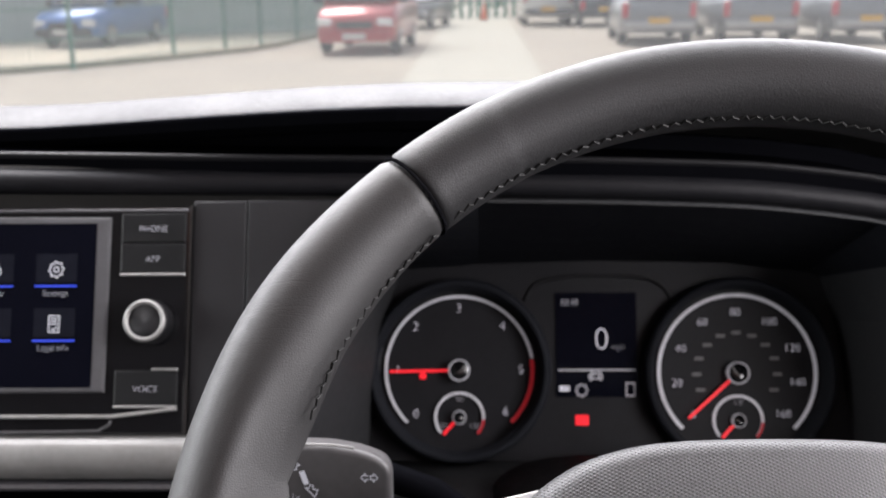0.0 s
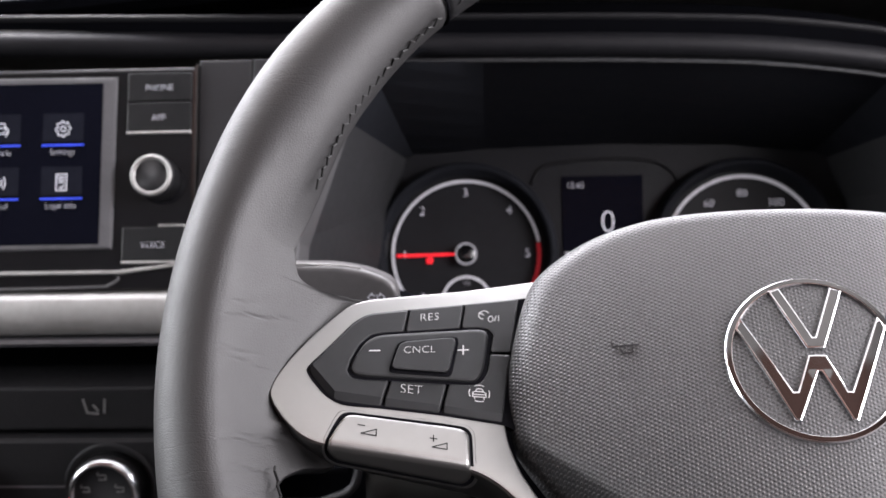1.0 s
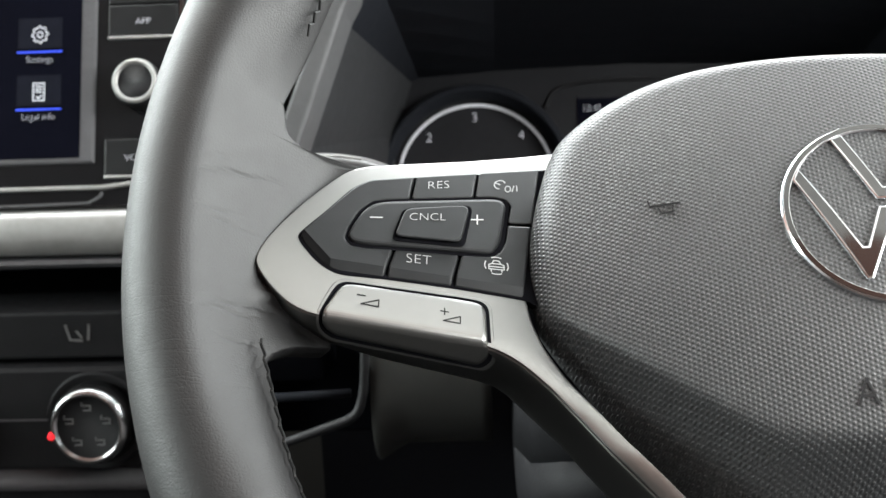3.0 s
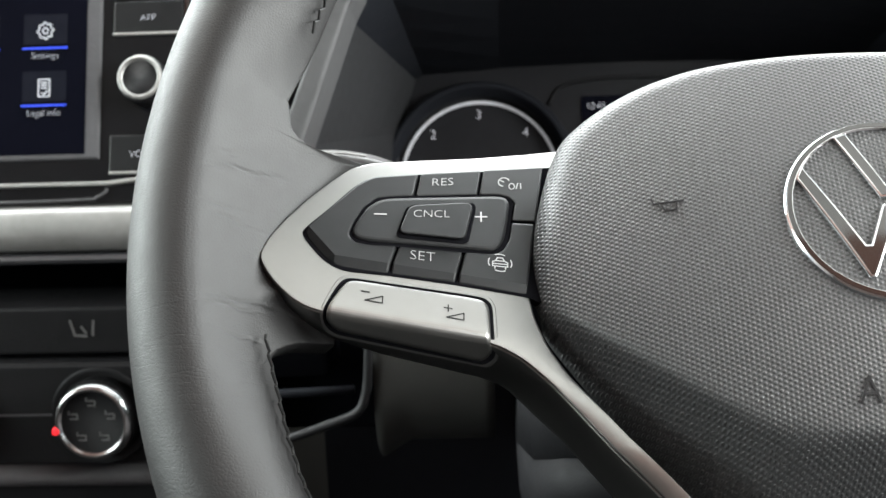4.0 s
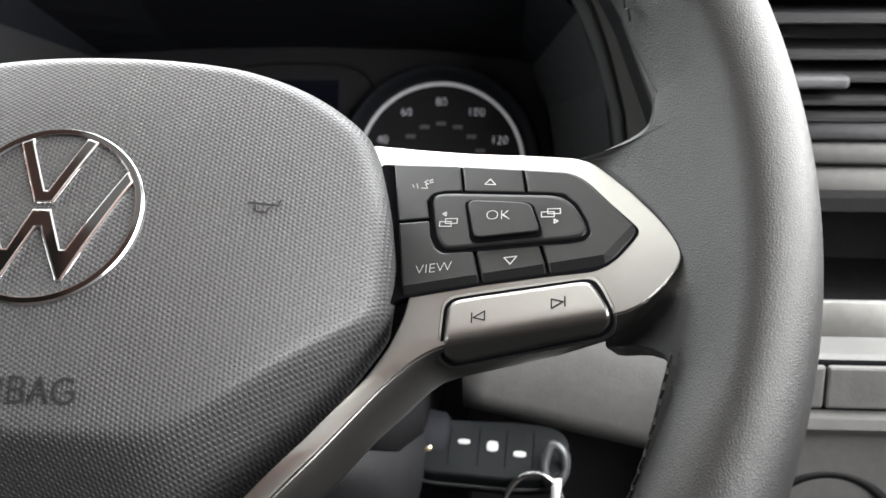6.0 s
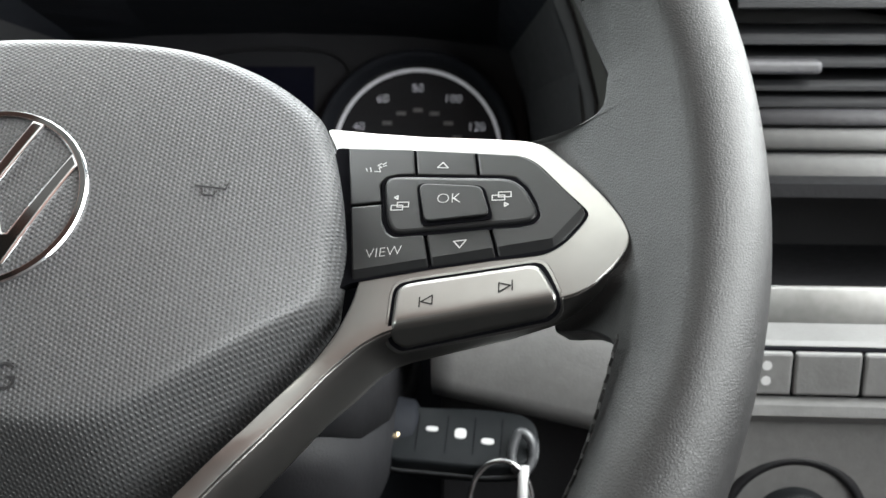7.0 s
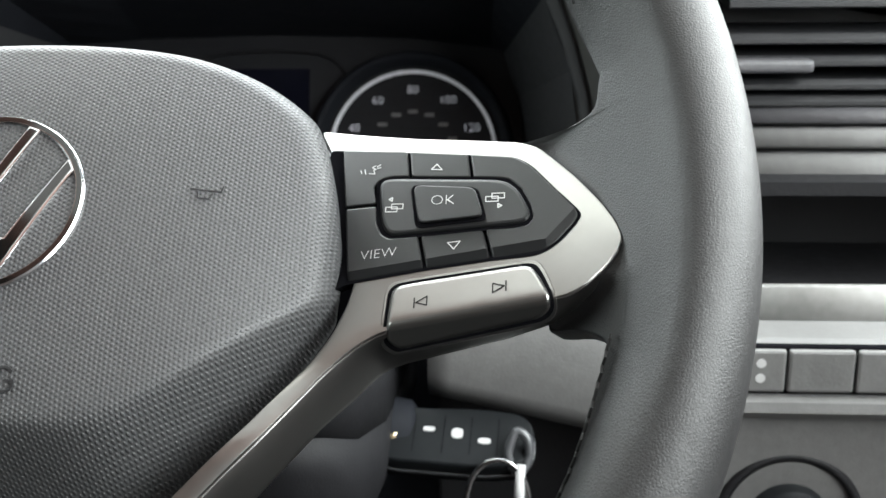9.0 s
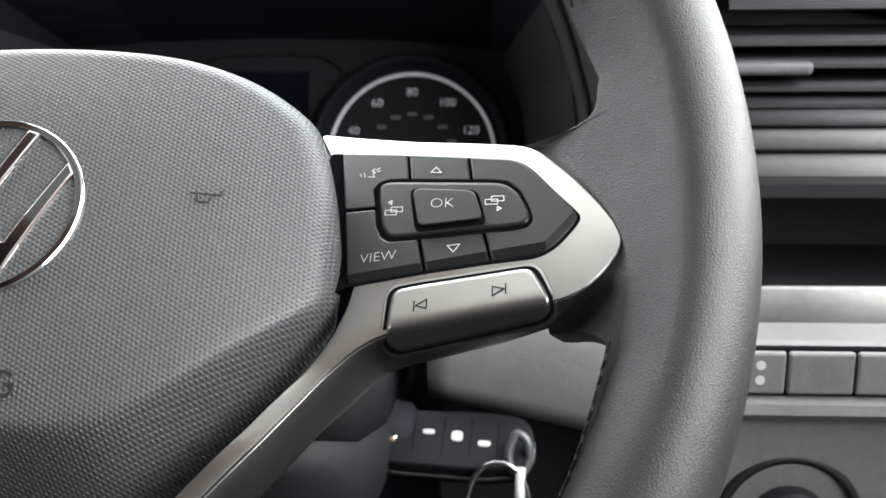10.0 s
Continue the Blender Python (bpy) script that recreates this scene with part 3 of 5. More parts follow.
BUTTONS = {
    "outer_button": mm(118.3, 21.7, 129.6, 18.7, 132, 17, 134.4, 14.6, 140.2, 6.1, 145.2, -1.1, 145.9, -2.8, 144.8, -5, 140.7, -9.8, 137.7, -11.9, 134.8, -12.9, 124.9, -13, 122.9, -4.2, 129.8, -4.8, 133.4, -4.4, 134.9, -2.4, 134.2, 1.6, 132, 7.2, 128.8, 11.1, 125.2, 12.2, 119.4, 13.4),
    "upper_button": mm(101, 26.2, 117.6, 21.9, 118.7, 13.5, 102.2, 16.8),
    "inner_upper_button": mm(83, 30.9, 100.3, 26.4, 101.5, 17, 96.5, 17.8, 93.2, 17.4, 91.6, 15.3, 92.6, 9, 86, 9.5),
    "inner_lower_button": mm(86.2, 8.7, 92.7, 8.2, 93.4, 2.4, 95, -1.4, 97.1, -3.2, 105.2, -3.7, 107.2, -13.6, 89.4, -15.2),
    "lower_button": mm(106, -3.8, 122.2, -4.3, 124.2, -13, 108, -13.6),
}
PAD = mm(93, 15.3, 94.3, 17, 97, 17, 125.5, 11.4, 128.6, 10, 131.2, 7, 133.5, 1.6, 134.4, -1.6, 133, -3.6, 130, -3.9, 98.2, -2.6, 96.3, -1.2, 94.8, 2.1, 93.8, 8.5)
CENTRE = mm(103.2, 10.9, 104, 12, 105.5, 12, 118.2, 9.1, 120, 8, 122.1, 0.1, 121.5, -1, 106.6, -0.7, 105.2, 0.2)
# the buttons' lower and outer edges are chamfered: a point and the normal of each line
CHAMFER = [((0.1235, -0.0102, 0), Vector((0.06, -1, 0)).normalized()), ((0.1385, -0.0085, 0), Vector((0.755, -0.656, 0)).normalized())]

TRIM = rounded(TRIM, 0.0022)
CLUSTER, ROCKER, PAD, CENTRE = rounded(CLUSTER, 0.0020), rounded(ROCKER, 0.0016), rounded(PAD, 0.0016), rounded(CENTRE, 0.0012)
BUTTONS = {name: rounded(poly, 0.0007, 2) for name, poly in BUTTONS.items()}


def grown(poly, d):
    cx, cy = sum(p[0] for p in poly) / len(poly), sum(p[1] for p in poly) / len(poly)
    return [(cx + (x - cx) * (1 + d / max(abs(x - cx), 0.006)), cy + (y - cy) * (1 + d / max(abs(y - cy), 0.006))) for x, y in poly]


ARM = [(-0.168, 0.026), (-0.105, 0.0325), (-0.091, 0.040), (-0.0765, 0.0505), (-0.068, 0.058), (-0.0585, 0.0665), (-0.050, 0.073), (-0.036, 0.084)]


def arm_height(u, v):
    """The spoke's face; the narrow arm below it lies flat across."""
    mid = lerp(v, ARM)
    flat_arm = panel(mid, v) - 0.12 * (u - mid)
    w = panel(u, v) + (flat_arm - panel(u, v)) * ease(-0.034, -0.052, v)
    return w + 0.0055 * ease(-0.036, -0.065, v) - 0.02 * ease(-0.085, -0.15, v)


def trim_map(side):
    return lambda u, v, h: Vector((side * u, v, arm_height(u, v) + h))


def flank_mesh(side):
    """The folded lower side of spoke and arm, falling away to the back."""
    rows = []
    for (ou, ov), (fu, fv) in zip(FOLD_LINE, FLANK_LINE):
        w = arm_height(ou, ov)
        reach = math.hypot(fu - ou, fv - ov)
        low = 2.0 * reach
        row = []
        for k in range(15):
            t = k / 14
            drop = low * (t ** 1.2)
            row.append(Vector((side * (ou + (fu - ou) * t), ov + (fv - ov) * t + 0.38 * drop, w - 0.0008 - drop)))
        end = row[-1]
        row += [end + Vector((-side * 0.0004, 0.001, -0.001)), end + Vector((-side * 0.003, 0.004, -0.006)), Vector((side * (ou - 0.004), ov + 0.003, w - 0.012)), Vector((side * (ou - 0.001), ov + 0.0008, w - 0.004))]
        rows.append(row)
    return grid(rows, True, True)


def spoke(side):
    to = spoke_map(side)

    def chamfered(u, v, h):
        d = max(max(0.0, (u - p[0]) * n.x + (v - p[1]) * n.y) for p, n in CHAMFER)
        return to(u, v, h - 0.62 * d * (h > 0))
    trim = part("spoke_trim", prism(TRIM, -0.010, 0.0, 0.0011, 3, trim_map(side), [((0, z / 1000, 0), (0, 1, 0)) for z in [-28 - 1.6 * i for i in range(40)] + [-95, -103, -112, -124, -140, -155]]), SATIN, wheel, "satin silver spoke trim with a narrow lower arm", "edges")
    part("spoke_flank", flank_mesh(side), SATIN, trim, "folded satin silver underside", True)
    reach = 0.0024 if side > 0 else 0.0

    def inward(poly):
        return [(u - reach * ease(0.092, 0.0895, u), v) for u, v in poly]
    part("button_well", prism(inward(CLUSTER), -0.004, 0.0002, 0.0, 1, to), GAP, trim, "black gap round the buttons")
    for name, poly in BUTTONS.items():
        part(name, prism(inward(poly), -0.003, 0.0018, 0.0005, 2, chamfered, CHAMFER if name in ("outer_button", "inner_lower_button", "lower_button") else ()), BUTTON, trim, "matt black button")
    part("pad_gap", prism(grown(PAD, 0.0010), 0.0, 0.0015, 0, 1, to), GAP, trim)
    pad = part("rocker_pad", prism(PAD, 0.0, 0.0026, 0.0012, 3, to), BUTTON, trim, "raised black rocking pad")
    part("key_gap", prism(grown(CENTRE, 0.0009), 0.001, 0.0029, 0, 1, to), GAP, pad)
    part("centre_key", prism(CENTRE, 0.001, 0.0044, 0.0011, 3, to), BUTTON, pad, "raised black centre key")
    part("rocker_rim", prism(grown(ROCKER, 0.0017), -0.001, 0.0003, 0.0002, 1, to, FOLD), SATIN, trim, "narrow bright rim round the rocker")
    part("rocker_gap", prism(grown(ROCKER, 0.0009), -0.001, 0.0006, 0, 1, to, FOLD), GAP, trim)
    part("rocker_switch", prism(ROCKER, -0.001, 0.0019, 0.0012, 4, to, FOLD), SATIN, trim, "satin silver rocker switch")
    # skew of the legends with the spoke's face
    def legend(u, v, h):
        def put(x, y, z):
            q = to(u + side * x, v + lerp(v, [(-0.022, 0.10), (-0.007, 0.0), (0.006, -0.14), (0.021, -0.24)]) * side * x + y, h + z)
            return q
        return put
    return trim, pad, legend


I = Matrix.Identity(4)
left_trim, left_pad, at = spoke(-1)


def sym(at_point, lines, wide, parent, mat=None, name="symbol"):
    part(name, strokes([[(x / 1000, y / 1000) for x, y in l] for l in lines], wide * 0.75 / 1000, I, 0.00008, at_point), mat or PRINT, parent)


def word(at_point, body, size, parent, mat=None):
    part("legend", lettering(body, size, I, 0.00006, at_point), mat or PRINT, parent)


word(at(0.1116, 0.0197, 0.00185), "RES", 0.0040, left_trim)
word(at(0.1141, 0.0064, 0.00445), "CNCL", 0.0036, left_pad)
word(at(0.1162, -0.0068, 0.00185), "SET", 0.0043, left_trim)
sym(at(0.1274, 0.0052, 0.00265), [[(-1.5, 0), (1.5, 0)]], 0.5, left_pad)
sym(at(0.1010, 0.0085, 0.00265), [[(-1.6, 0), (1.6, 0)], [(0, -1.6), (0, 1.6)]], 0.5, left_pad)
GAUGE = [[(1.6 * math.cos(radians(a)) - 1.6, 1.6 * math.sin(radians(a)) + 1.0) for a in range(20, 261, 24)], [(-1.6, 1), (-3, 2)], [(0.6 + 0.8 * math.cos(radians(a)), 1.1 * math.sin(radians(a)) - 0.8) for a in range(0, 361, 30)], [(1.8, -1.8), (2.4, 0.2)], [(3.2, -1.8), (3.2, 0.2)]]
sym(at(0.0929, 0.0222, 0.00185), GAUGE, 0.38, left_trim)
CAR = [[(-2, -1.2), (2, -1.2), (2, 0.2), (1.2, 0.6), (0.7, 1.6), (-0.7, 1.6), (-1.2, 0.6), (-2, 0.2), (-2, -1.2)], [(-1.2, 0.6), (1.2, 0.6)], [(-1.4, -1.2), (-1.4, -2)], [(1.4, -1.2), (1.4, -2)], [(-2, -0.4), (2, -0.4)]]
ROUND = [[(3.1 * math.cos(radians(a)), 2.8 * math.sin(radians(a))) for a in range(b, b + 51, 10)] for b in (65, 155, 245, 335)]
sym(at(0.0961, -0.0061, 0.00185), CAR + ROUND, 0.36, left_trim)
VOLUME = [[(-2, -1), (2.2, -1), (2.2, 1), (-2, -1)]]
sym(at(0.1276, -0.0214, 0.00195), VOLUME, 0.40, left_trim, PRINT_BLACK)
sym(at(0.1292, -0.0197, 0.00195), [[(-1.4, 0), (0.5, 0)]], 0.42, left_trim, PRINT_BLACK)
sym(at(0.1077, -0.0241, 0.00195), VOLUME, 0.40, left_trim, PRINT_BLACK)
sym(at(0.1094, -0.0222, 0.00195), [[(-1, 0), (1, 0)], [(0, -1), (0, 1)]], 0.40, left_trim, PRINT_BLACK)

right_trim, right_pad, at = spoke(1)
word(at(0.1115, 0.0057, 0.00445), "OK", 0.0046, right_pad)
word(at(0.0948, -0.0079, 0.00185), "VIEW", 0.0042, right_trim)
sym(at(0.1091, 0.0189, 0.00185), [[(-1.5, -0.9), (1.5, -0.9), (0, 1), (-1.5, -0.9)]], 0.36, right_trim)
sym(at(0.1149, -0.0080, 0.00185), [[(-1.6, 1), (1.6, 1), (0, -1.2), (-1.6, 1)]], 0.36, right_trim)
TALK = [[(-2.8, -0.6), (-2.4, -1.6)], [(-1.6, -0.2), (-1.2, -1.8)], [(-0.2, -1.6), (1.6, -1.6), (1.0, -0.2), (1.8, 0), (0.6, 0.6), (1.6, 1.4)], [(2.0, 1.0), (3.0, 1.8)], [(2.2, 0.4), (3.2, 0.8)]]
sym(at(0.0897, 0.0218, 0.00185), TALK, 0.36, right_trim)
PAGES = [[(-2.4, -1.4), (0.8, -1.4), (0.8, 0.2), (-2.4, 0.2), (-2.4, -1.4)], [(-0.8, -0.4), (2.4, -0.4), (2.4, 1.2), (-0.8, 1.2), (-0.8, -0.4)]]
sym(at(0.0981, 0.0064, 0.00265), PAGES, 0.36, right_pad)
sym(at(0.0968, 0.0094, 0.00265), [[(0.5, -0.6), (-0.4, 0), (0.5, 0.6), (0.5, -0.6)]], 0.5, right_pad)
sym(at(0.1252, 0.0053, 0.00265), PAGES, 0.36, right_pad)
sym(at(0.1265, 0.0023, 0.00265), [[(-0.5, -0.6), (0.4, 0), (-0.5, 0.6), (-0.5, -0.6)]], 0.5, right_pad)
SKIP = [[(-1.6, -1.4), (-1.6, 1.4)], [(1.6, -1.3), (1.6, 1.3), (-1.2, 0), (1.6, -1.3)]]
sym(at(0.1072, -0.0240, 0.00195), SKIP, 0.44, right_trim, PRINT_BLACK)
sym(at(0.1266, -0.0220, 0.00195), [[(-x, y) for x, y in l] for l in SKIP], 0.44, right_trim, PRINT_BLACK)
# Black plate widened behind the airbag cover so that the gap reads dark.
part("hub_back", prism([(x * 1.04, y * 1.02 - 0.001) for x, y in AIR_EDGE], -0.066, -0.050), GAP, wheel, "black plate behind the gap round the airbag cover")

# ---- dashboard ----
dash = thing("dashboard", "dark grained plastic van dashboard with a silver strip", "dashboard")
XS = [-1.12 + 0.04 * i for i in range(42)]


def averaged(x, table, d=0.015):
    return (lerp(x - d, table) + lerp(x, table) + lerp(x + d, table)) / 3


def pad_lift(x):
    """The pad runs back and down towards the passenger."""
    return (averaged(x, [(-0.60, 0.080), (-0.25, 0.034), (-0.18, 0.017), (-0.129, 0.004), (-0.088, -0.009), (-0.05, -0.020), (0.5, -0.022)]),
            averaged(x, [(-0.60, -0.020), (-0.25, -0.0128), (-0.18, -0.0077), (-0.129, -0.0035), (-0.088, -0.0006), (-0.05, 0.0018), (0.30, 0.002), (0.5, -0.05)]))


def roll_lift(x):
    return -0.05 * ease(0.20, 0.45, x), averaged(x, [(-0.60, 0.010), (-0.25, 0.0049), (-0.13, 0.0024), (0.02, 0.0), (0.07, -0.0009), (0.14, -0.0036), (0.17, -0.0068), (0.20, -0.0106), (0.218, -0.0137), (0.30, -0.035), (0.50, -0.07)], 0.012)


part("top_pad", extruded([(1.12, 1.500), (0.80, 1.540), (0.66, 1.5520), (0.60, 1.5582), (0.578, 1.5596), (0.563, 1.5596), (0.551, 1.5578), (0.541, 1.5548), (0.5345, 1.5520), (0.5322, 1.5502), (0.536, 1.547), (0.70, 1.535), (1.12, 1.46)], XS, pad_lift), PAD_TOP, dash, "soft grey-black dash pad with a rounded nose", True)
# Lip and tray are coloured near black for the shade below the pad.
part("pad_lip", extruded([(0.5345, 1.5514), (0.5316, 1.5505), (0.5318, 1.5490), (0.5350, 1.5440), (0.5450, 1.5390), (0.60, 1.532), (0.60, 1.545), (0.54, 1.5500)], XS, pad_lift), SHADE_BLACK, dash, "grained lip under the pad's nose, coloured for shade")
part("open_tray", extruded([(0.533, 1.5238), (0.545, 1.5225), (0.60, 1.521), (0.60, 1.530), (0.61, 1.530), (0.61, 1.505), (0.540, 1.512)], XS, lambda x: (0.0, roll_lift(x)[1])), SHADE_BLACK, dash, "open tray under the pad, coloured for shade")
EDGE_XS = [-1.12 + 0.02 * i for i in range(71)]
part("tray_edge", extruded([(0.5345, 1.5252), (0.5325, 1.5250), (0.5318, 1.5241), (0.5335, 1.5222), (0.540, 1.518), (0.545, 1.518), (0.545, 1.5235)], EDGE_XS, roll_lift), DASH, dash, "thin upper edge over the rolled edge", True)
ROLL = [(0.5420 + 0.0085 * math.cos(a), 1.5092 + 0.0068 * math.sin(a)) for a in (2 * math.pi * j / 20 for j in range(20))]
part("rolled_edge", extruded(ROLL, EDGE_XS, lambda x: (roll_lift(x)[0] - 0.012 * ease(-0.10, -0.26, x), roll_lift(x)[1] + 0.0012 * ease(-0.10, -0.26, x))), ROLL_SKIN, dash, "dark rolled edge of the dash", True)
rows = []
for i in range(25):  # a pale tapering face added for the fading highlight on the roll
    x = -0.62 + 0.02 * i
    dy, dz = roll_lift(x)
    wide = 0.0082 * ease(-0.10, -0.30, x) + 0.0003
    foot = Vector((x, 0.5325 + dy + 0.006 * ease(-0.22, -0.14, x), 1.5128 + dz - 0.003 * ease(-0.18, -0.14, x)))
    rows.append([foot, foot + Vector((0, 0.35 * wide, 0.55 * wide)), foot + Vector((0, 1.1 * wide, wide)), foot + Vector((0, 0.02, 0.8 * wide)), foot + Vector((0, 0.015, -0.002))])
part("highlight_wedge", grid(rows, True, True), GREY_LIT, dash, "pale wedge added for the highlight along the rolled edge", True)
part("pod_edge", extruded([(0.545, 1.5030), (0.5375, 1.5020), (0.5360, 1.5010), (0.5368, 1.5000), (0.545, 1.4995)], [-0.06 + 0.02 * i for i in range(16)], roll_lift), CHEEK, dash, "thin edge of the instrument pod's roof", True)


def facing(offset=0.0, slope=0.38, y0=0.511, z0=1.477):
    """Maps (x, z, height) to the leaning face of the dash."""
    n = Vector((0, -1, slope)).normalized()

    def to(x, z, h):
        return Vector((x, y0 + slope * (z - z0), z)) + n * (h + offset)
    return to


fac = facing()
part("fascia_panel", prism([(-0.1448, 1.392), (-0.1448, 1.5055), (-0.1176, 1.5055), (-0.1176, 1.392)], -0.02, 0.0, 0.0008, 1, fac), DASH_GREY, dash, "grey matt plastic panel")
part("fascia_panel", prism([(-0.1170, 1.392), (-0.1170, 1.5055), (-0.072, 1.5055), (-0.083, 1.481), (-0.1060, 1.42), (-0.110, 1.392)], -0.02, 0.0004, 0.0008, 1, fac), DASH_GREY, dash, "grey matt plastic panel")
POD_FACE = facing(0.0, 0.30, 0.484, 1.45)
part("pod_frame", prism([(x - 0.007, z) for x, z in ((-0.100, 1.36), (-0.0970, 1.41), (-0.0925, 1.425), (-0.0709, 1.481), (-0.058, 1.5045), (-0.048, 1.5045), (-0.061, 1.481), (-0.0835, 1.4194), (-0.088, 1.36))], -0.03, 0.0, 0.002, 3, POD_FACE), FRAME_GREY, dash, "light grey plastic edge of the instrument pod")
# the driver's side of the pod: a thin frame, a broad grey band and a pale strip, with grooves between
frame_rows, band, strip = [], [], []
for k in range(16):
    z = 1.380 + 0.008 * k
    a = Vector((lerp(z, [(1.38, 0.2590), (1.4073, 0.2561), (1.4199, 0.2544), (1.447, 0.2464), (1.4665, 0.2381), (1.50, 0.217)]), 0.540 + 0.30 * (z - 1.45), z))
    g = a + Vector((lerp(z, [(1.40, 0.0050), (1.45, 0.0064), (1.48, 0.0084)]), -0.004, 0))
    far = Vector((0.2721 - 0.368 * (z - 1.4468), 0.484 + 0.30 * (z - 1.45), z))
    frame_rows.append([a, a + Vector((0.0012, -0.0024, 0)), g + Vector((-0.0012, 0.0006, 0)), g, g + Vector((0.0004, 0.006, 0)), a + Vector((0.001, 0.010, 0))])
    band.append([g + Vector((0.0010, 0.007, 0)), g + Vector((0.0014, 0.0012, 0)), g + Vector((0.0024, -0.0006, 0)), g.lerp(far, 0.5), far, far + Vector((0.0008, 0.006, 0)), g + Vector((0.003, 0.02, 0))])
    strip.append([far + Vector(p) for p in ((0.0018, 0.007, 0), (0.0020, 0.0012, 0), (0.0028, -0.0004, 0), (0.0046, -0.0012, 0), (0.016, 0.004, 0), (0.020, 0.012, 0), (0.020, 0.020, 0))])
part("pod_frame", grid(frame_rows, True, True), CHEEK, dash, "thin dark frame of the instrument pod", True)
part("pod_band", grid(band, True, True), KNEE, dash, "broad grey side of the instrument pod", True)
part("pod_strip", grid(strip, True, True), DASH_TOP, dash, "pale grey strip beside the instrument pod", True)
part("fascia_panel", prism([(0.2730, 1.30), (0.2700, 1.425), (0.2540, 1.467), (0.2415, 1.49), (0.30, 1.47), (0.318, 1.45), (0.318, 1.30)], -0.03, 0.0, 0.001, 1, POD_FACE), DASH_GREY, dash, "grey matt plastic panel")
front = [(-0.103, 0.462, 1.36), (-0.097, 0.476, 1.4194), (-0.074, 0.494, 1.481), (-0.056, 0.50, 1.504), (0.0, 0.543, 1.5006), (0.08, 0.543, 1.4992), (0.16, 0.540, 1.4945), (0.215, 0.548, 1.4875), (0.2381, 0.545, 1.4665), (0.2515, 0.536, 1.432), (0.2600, 0.515, 1.36)]
back = [(-0.064, 0.655, 1.32), (-0.057, 0.660, 1.40), (-0.0497, 0.666, 1.4300), (-0.046, 0.666, 1.4315), (0.0, 0.666, 1.434), (0.08, 0.666, 1.436), (0.16, 0.666, 1.434), (0.210, 0.666, 1.4275), (0.2165, 0.666, 1.4250), (0.224, 0.660, 1.40), (0.230, 0.655, 1.32)]
rows = [[Vector(a).lerp(Vector(b), k / 6) for a, b in zip(front, back)] for k in range(7)]
rows += [[p + Vector((0, 0.012, 0.006)) for p in row] for row in reversed(rows)]
# Cheeks in a paler tone than the roof: their light is in the colour.
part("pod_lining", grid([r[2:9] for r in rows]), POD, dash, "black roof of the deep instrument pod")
part("pod_cheek", grid([r[:3] for r in rows]), CHEEK, dash, "dark grey cheek of the instrument pod")
part("pod_cheek", grid([r[8:] for r in rows]), CHEEK, dash, "dark grey cheek of the instrument pod")
part("silver_strip", extruded([(0.4735, 1.3945), (0.4715, 1.3925), (0.4690, 1.384), (0.4705, 1.3765), (0.474, 1.3745), (0.50, 1.375), (0.50, 1.396)], [-1.12, -0.6, -0.30, -0.145, -0.10]), STRIP, dash, "wide satin silver strip", True)
part("strip_piping", extruded([(0.470, 1.3735), (0.4685, 1.372), (0.470, 1.3700), (0.50, 1.3695), (0.50, 1.374)], [-1.12, -0.6, -0.145, -0.10]), DASH_TOP, dash, "thin grey piping under the strip")
part("open_slot", extruded([(0.475, 1.369), (0.60, 1.360), (0.60, 1.335), (0.474, 1.338), (0.474, 1.333), (0.61, 1.330), (0.61, 1.37), (0.475, 1.3695)], [-1.12, -0.5, -0.13, -0.10]), POD, dash, "black open slot")
part("lower_ledge", extruded([(0.452, 1.2735), (0.450, 1.270), (0.452, 1.267), (0.50, 1.262), (0.50, 1.276)], [-1.12, -0.5, -0.145]), DASH_TOP, dash, "grey edge of the lower dash", True)
part("lower_dash", extruded([(0.455, 1.266), (0.47, 1.18), (0.50, 1.0), (0.56, 0.80), (0.60, 0.80), (0.60, 1.26)], [-1.12, -0.5, -0.145]), DASH, dash, "dark lower dash")
part("knee_recess", extruded([(0.54, 1.310), (0.54, 1.0), (0.58, 0.8), (0.64, 0.8), (0.64, 1.310)], [-0.10, 0.1, 0.34]), POD, dash, "black recess behind the steering column")
knee = facing(0.0, 0.10, 0.432, 1.33)
def under(x0, x1, z_low, depth=0.060, tall=0.020):
    """A panel that hangs upright and is bent under so that it darkens downward; its foot follows z_low(x)."""
    rows = []
    for i in range(13):
        x = x0 + (x1 - x0) * i / 12
        z = z_low(x)
        front = [knee(x, 1.375, 0), knee(x, z + 0.6 * tall, 0)] + [knee(x, z + 0.6 * tall - tall * math.sin(a), -depth * (1 - math.cos(a))) for a in (0.2, 0.4, 0.6, 0.8, 1.0, 1.2, 1.4, 1.57)]
        rows.append(front + [knee(x, z + 0.010, -depth), knee(x, 1.375, -0.02)])
    return grid(rows, True, True)


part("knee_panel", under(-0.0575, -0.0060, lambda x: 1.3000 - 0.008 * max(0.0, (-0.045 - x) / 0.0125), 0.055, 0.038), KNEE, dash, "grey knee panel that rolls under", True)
part("knee_lip", tube(smooth_path([knee(x, z, 0.001) for x, z in ((-0.0572, 1.375), (-0.0592, 1.335), (-0.0608, 1.320), (-0.0655, 1.3112), (-0.080, 1.3055), (-0.098, 1.2992), (-0.120, 1.2915), (-0.140, 1.2845))], 5, False), 0.0021, 8), DASH_GREY, dash, "grey rolled lip", True)
part("bin_shelf", tube([knee(-0.150, 1.3155, -0.008), knee(-0.085, 1.3184, -0.008), knee(-0.067, 1.3192, -0.008)], 0.0020, 8), POD, dash, "rounded lip of a small bin", True)
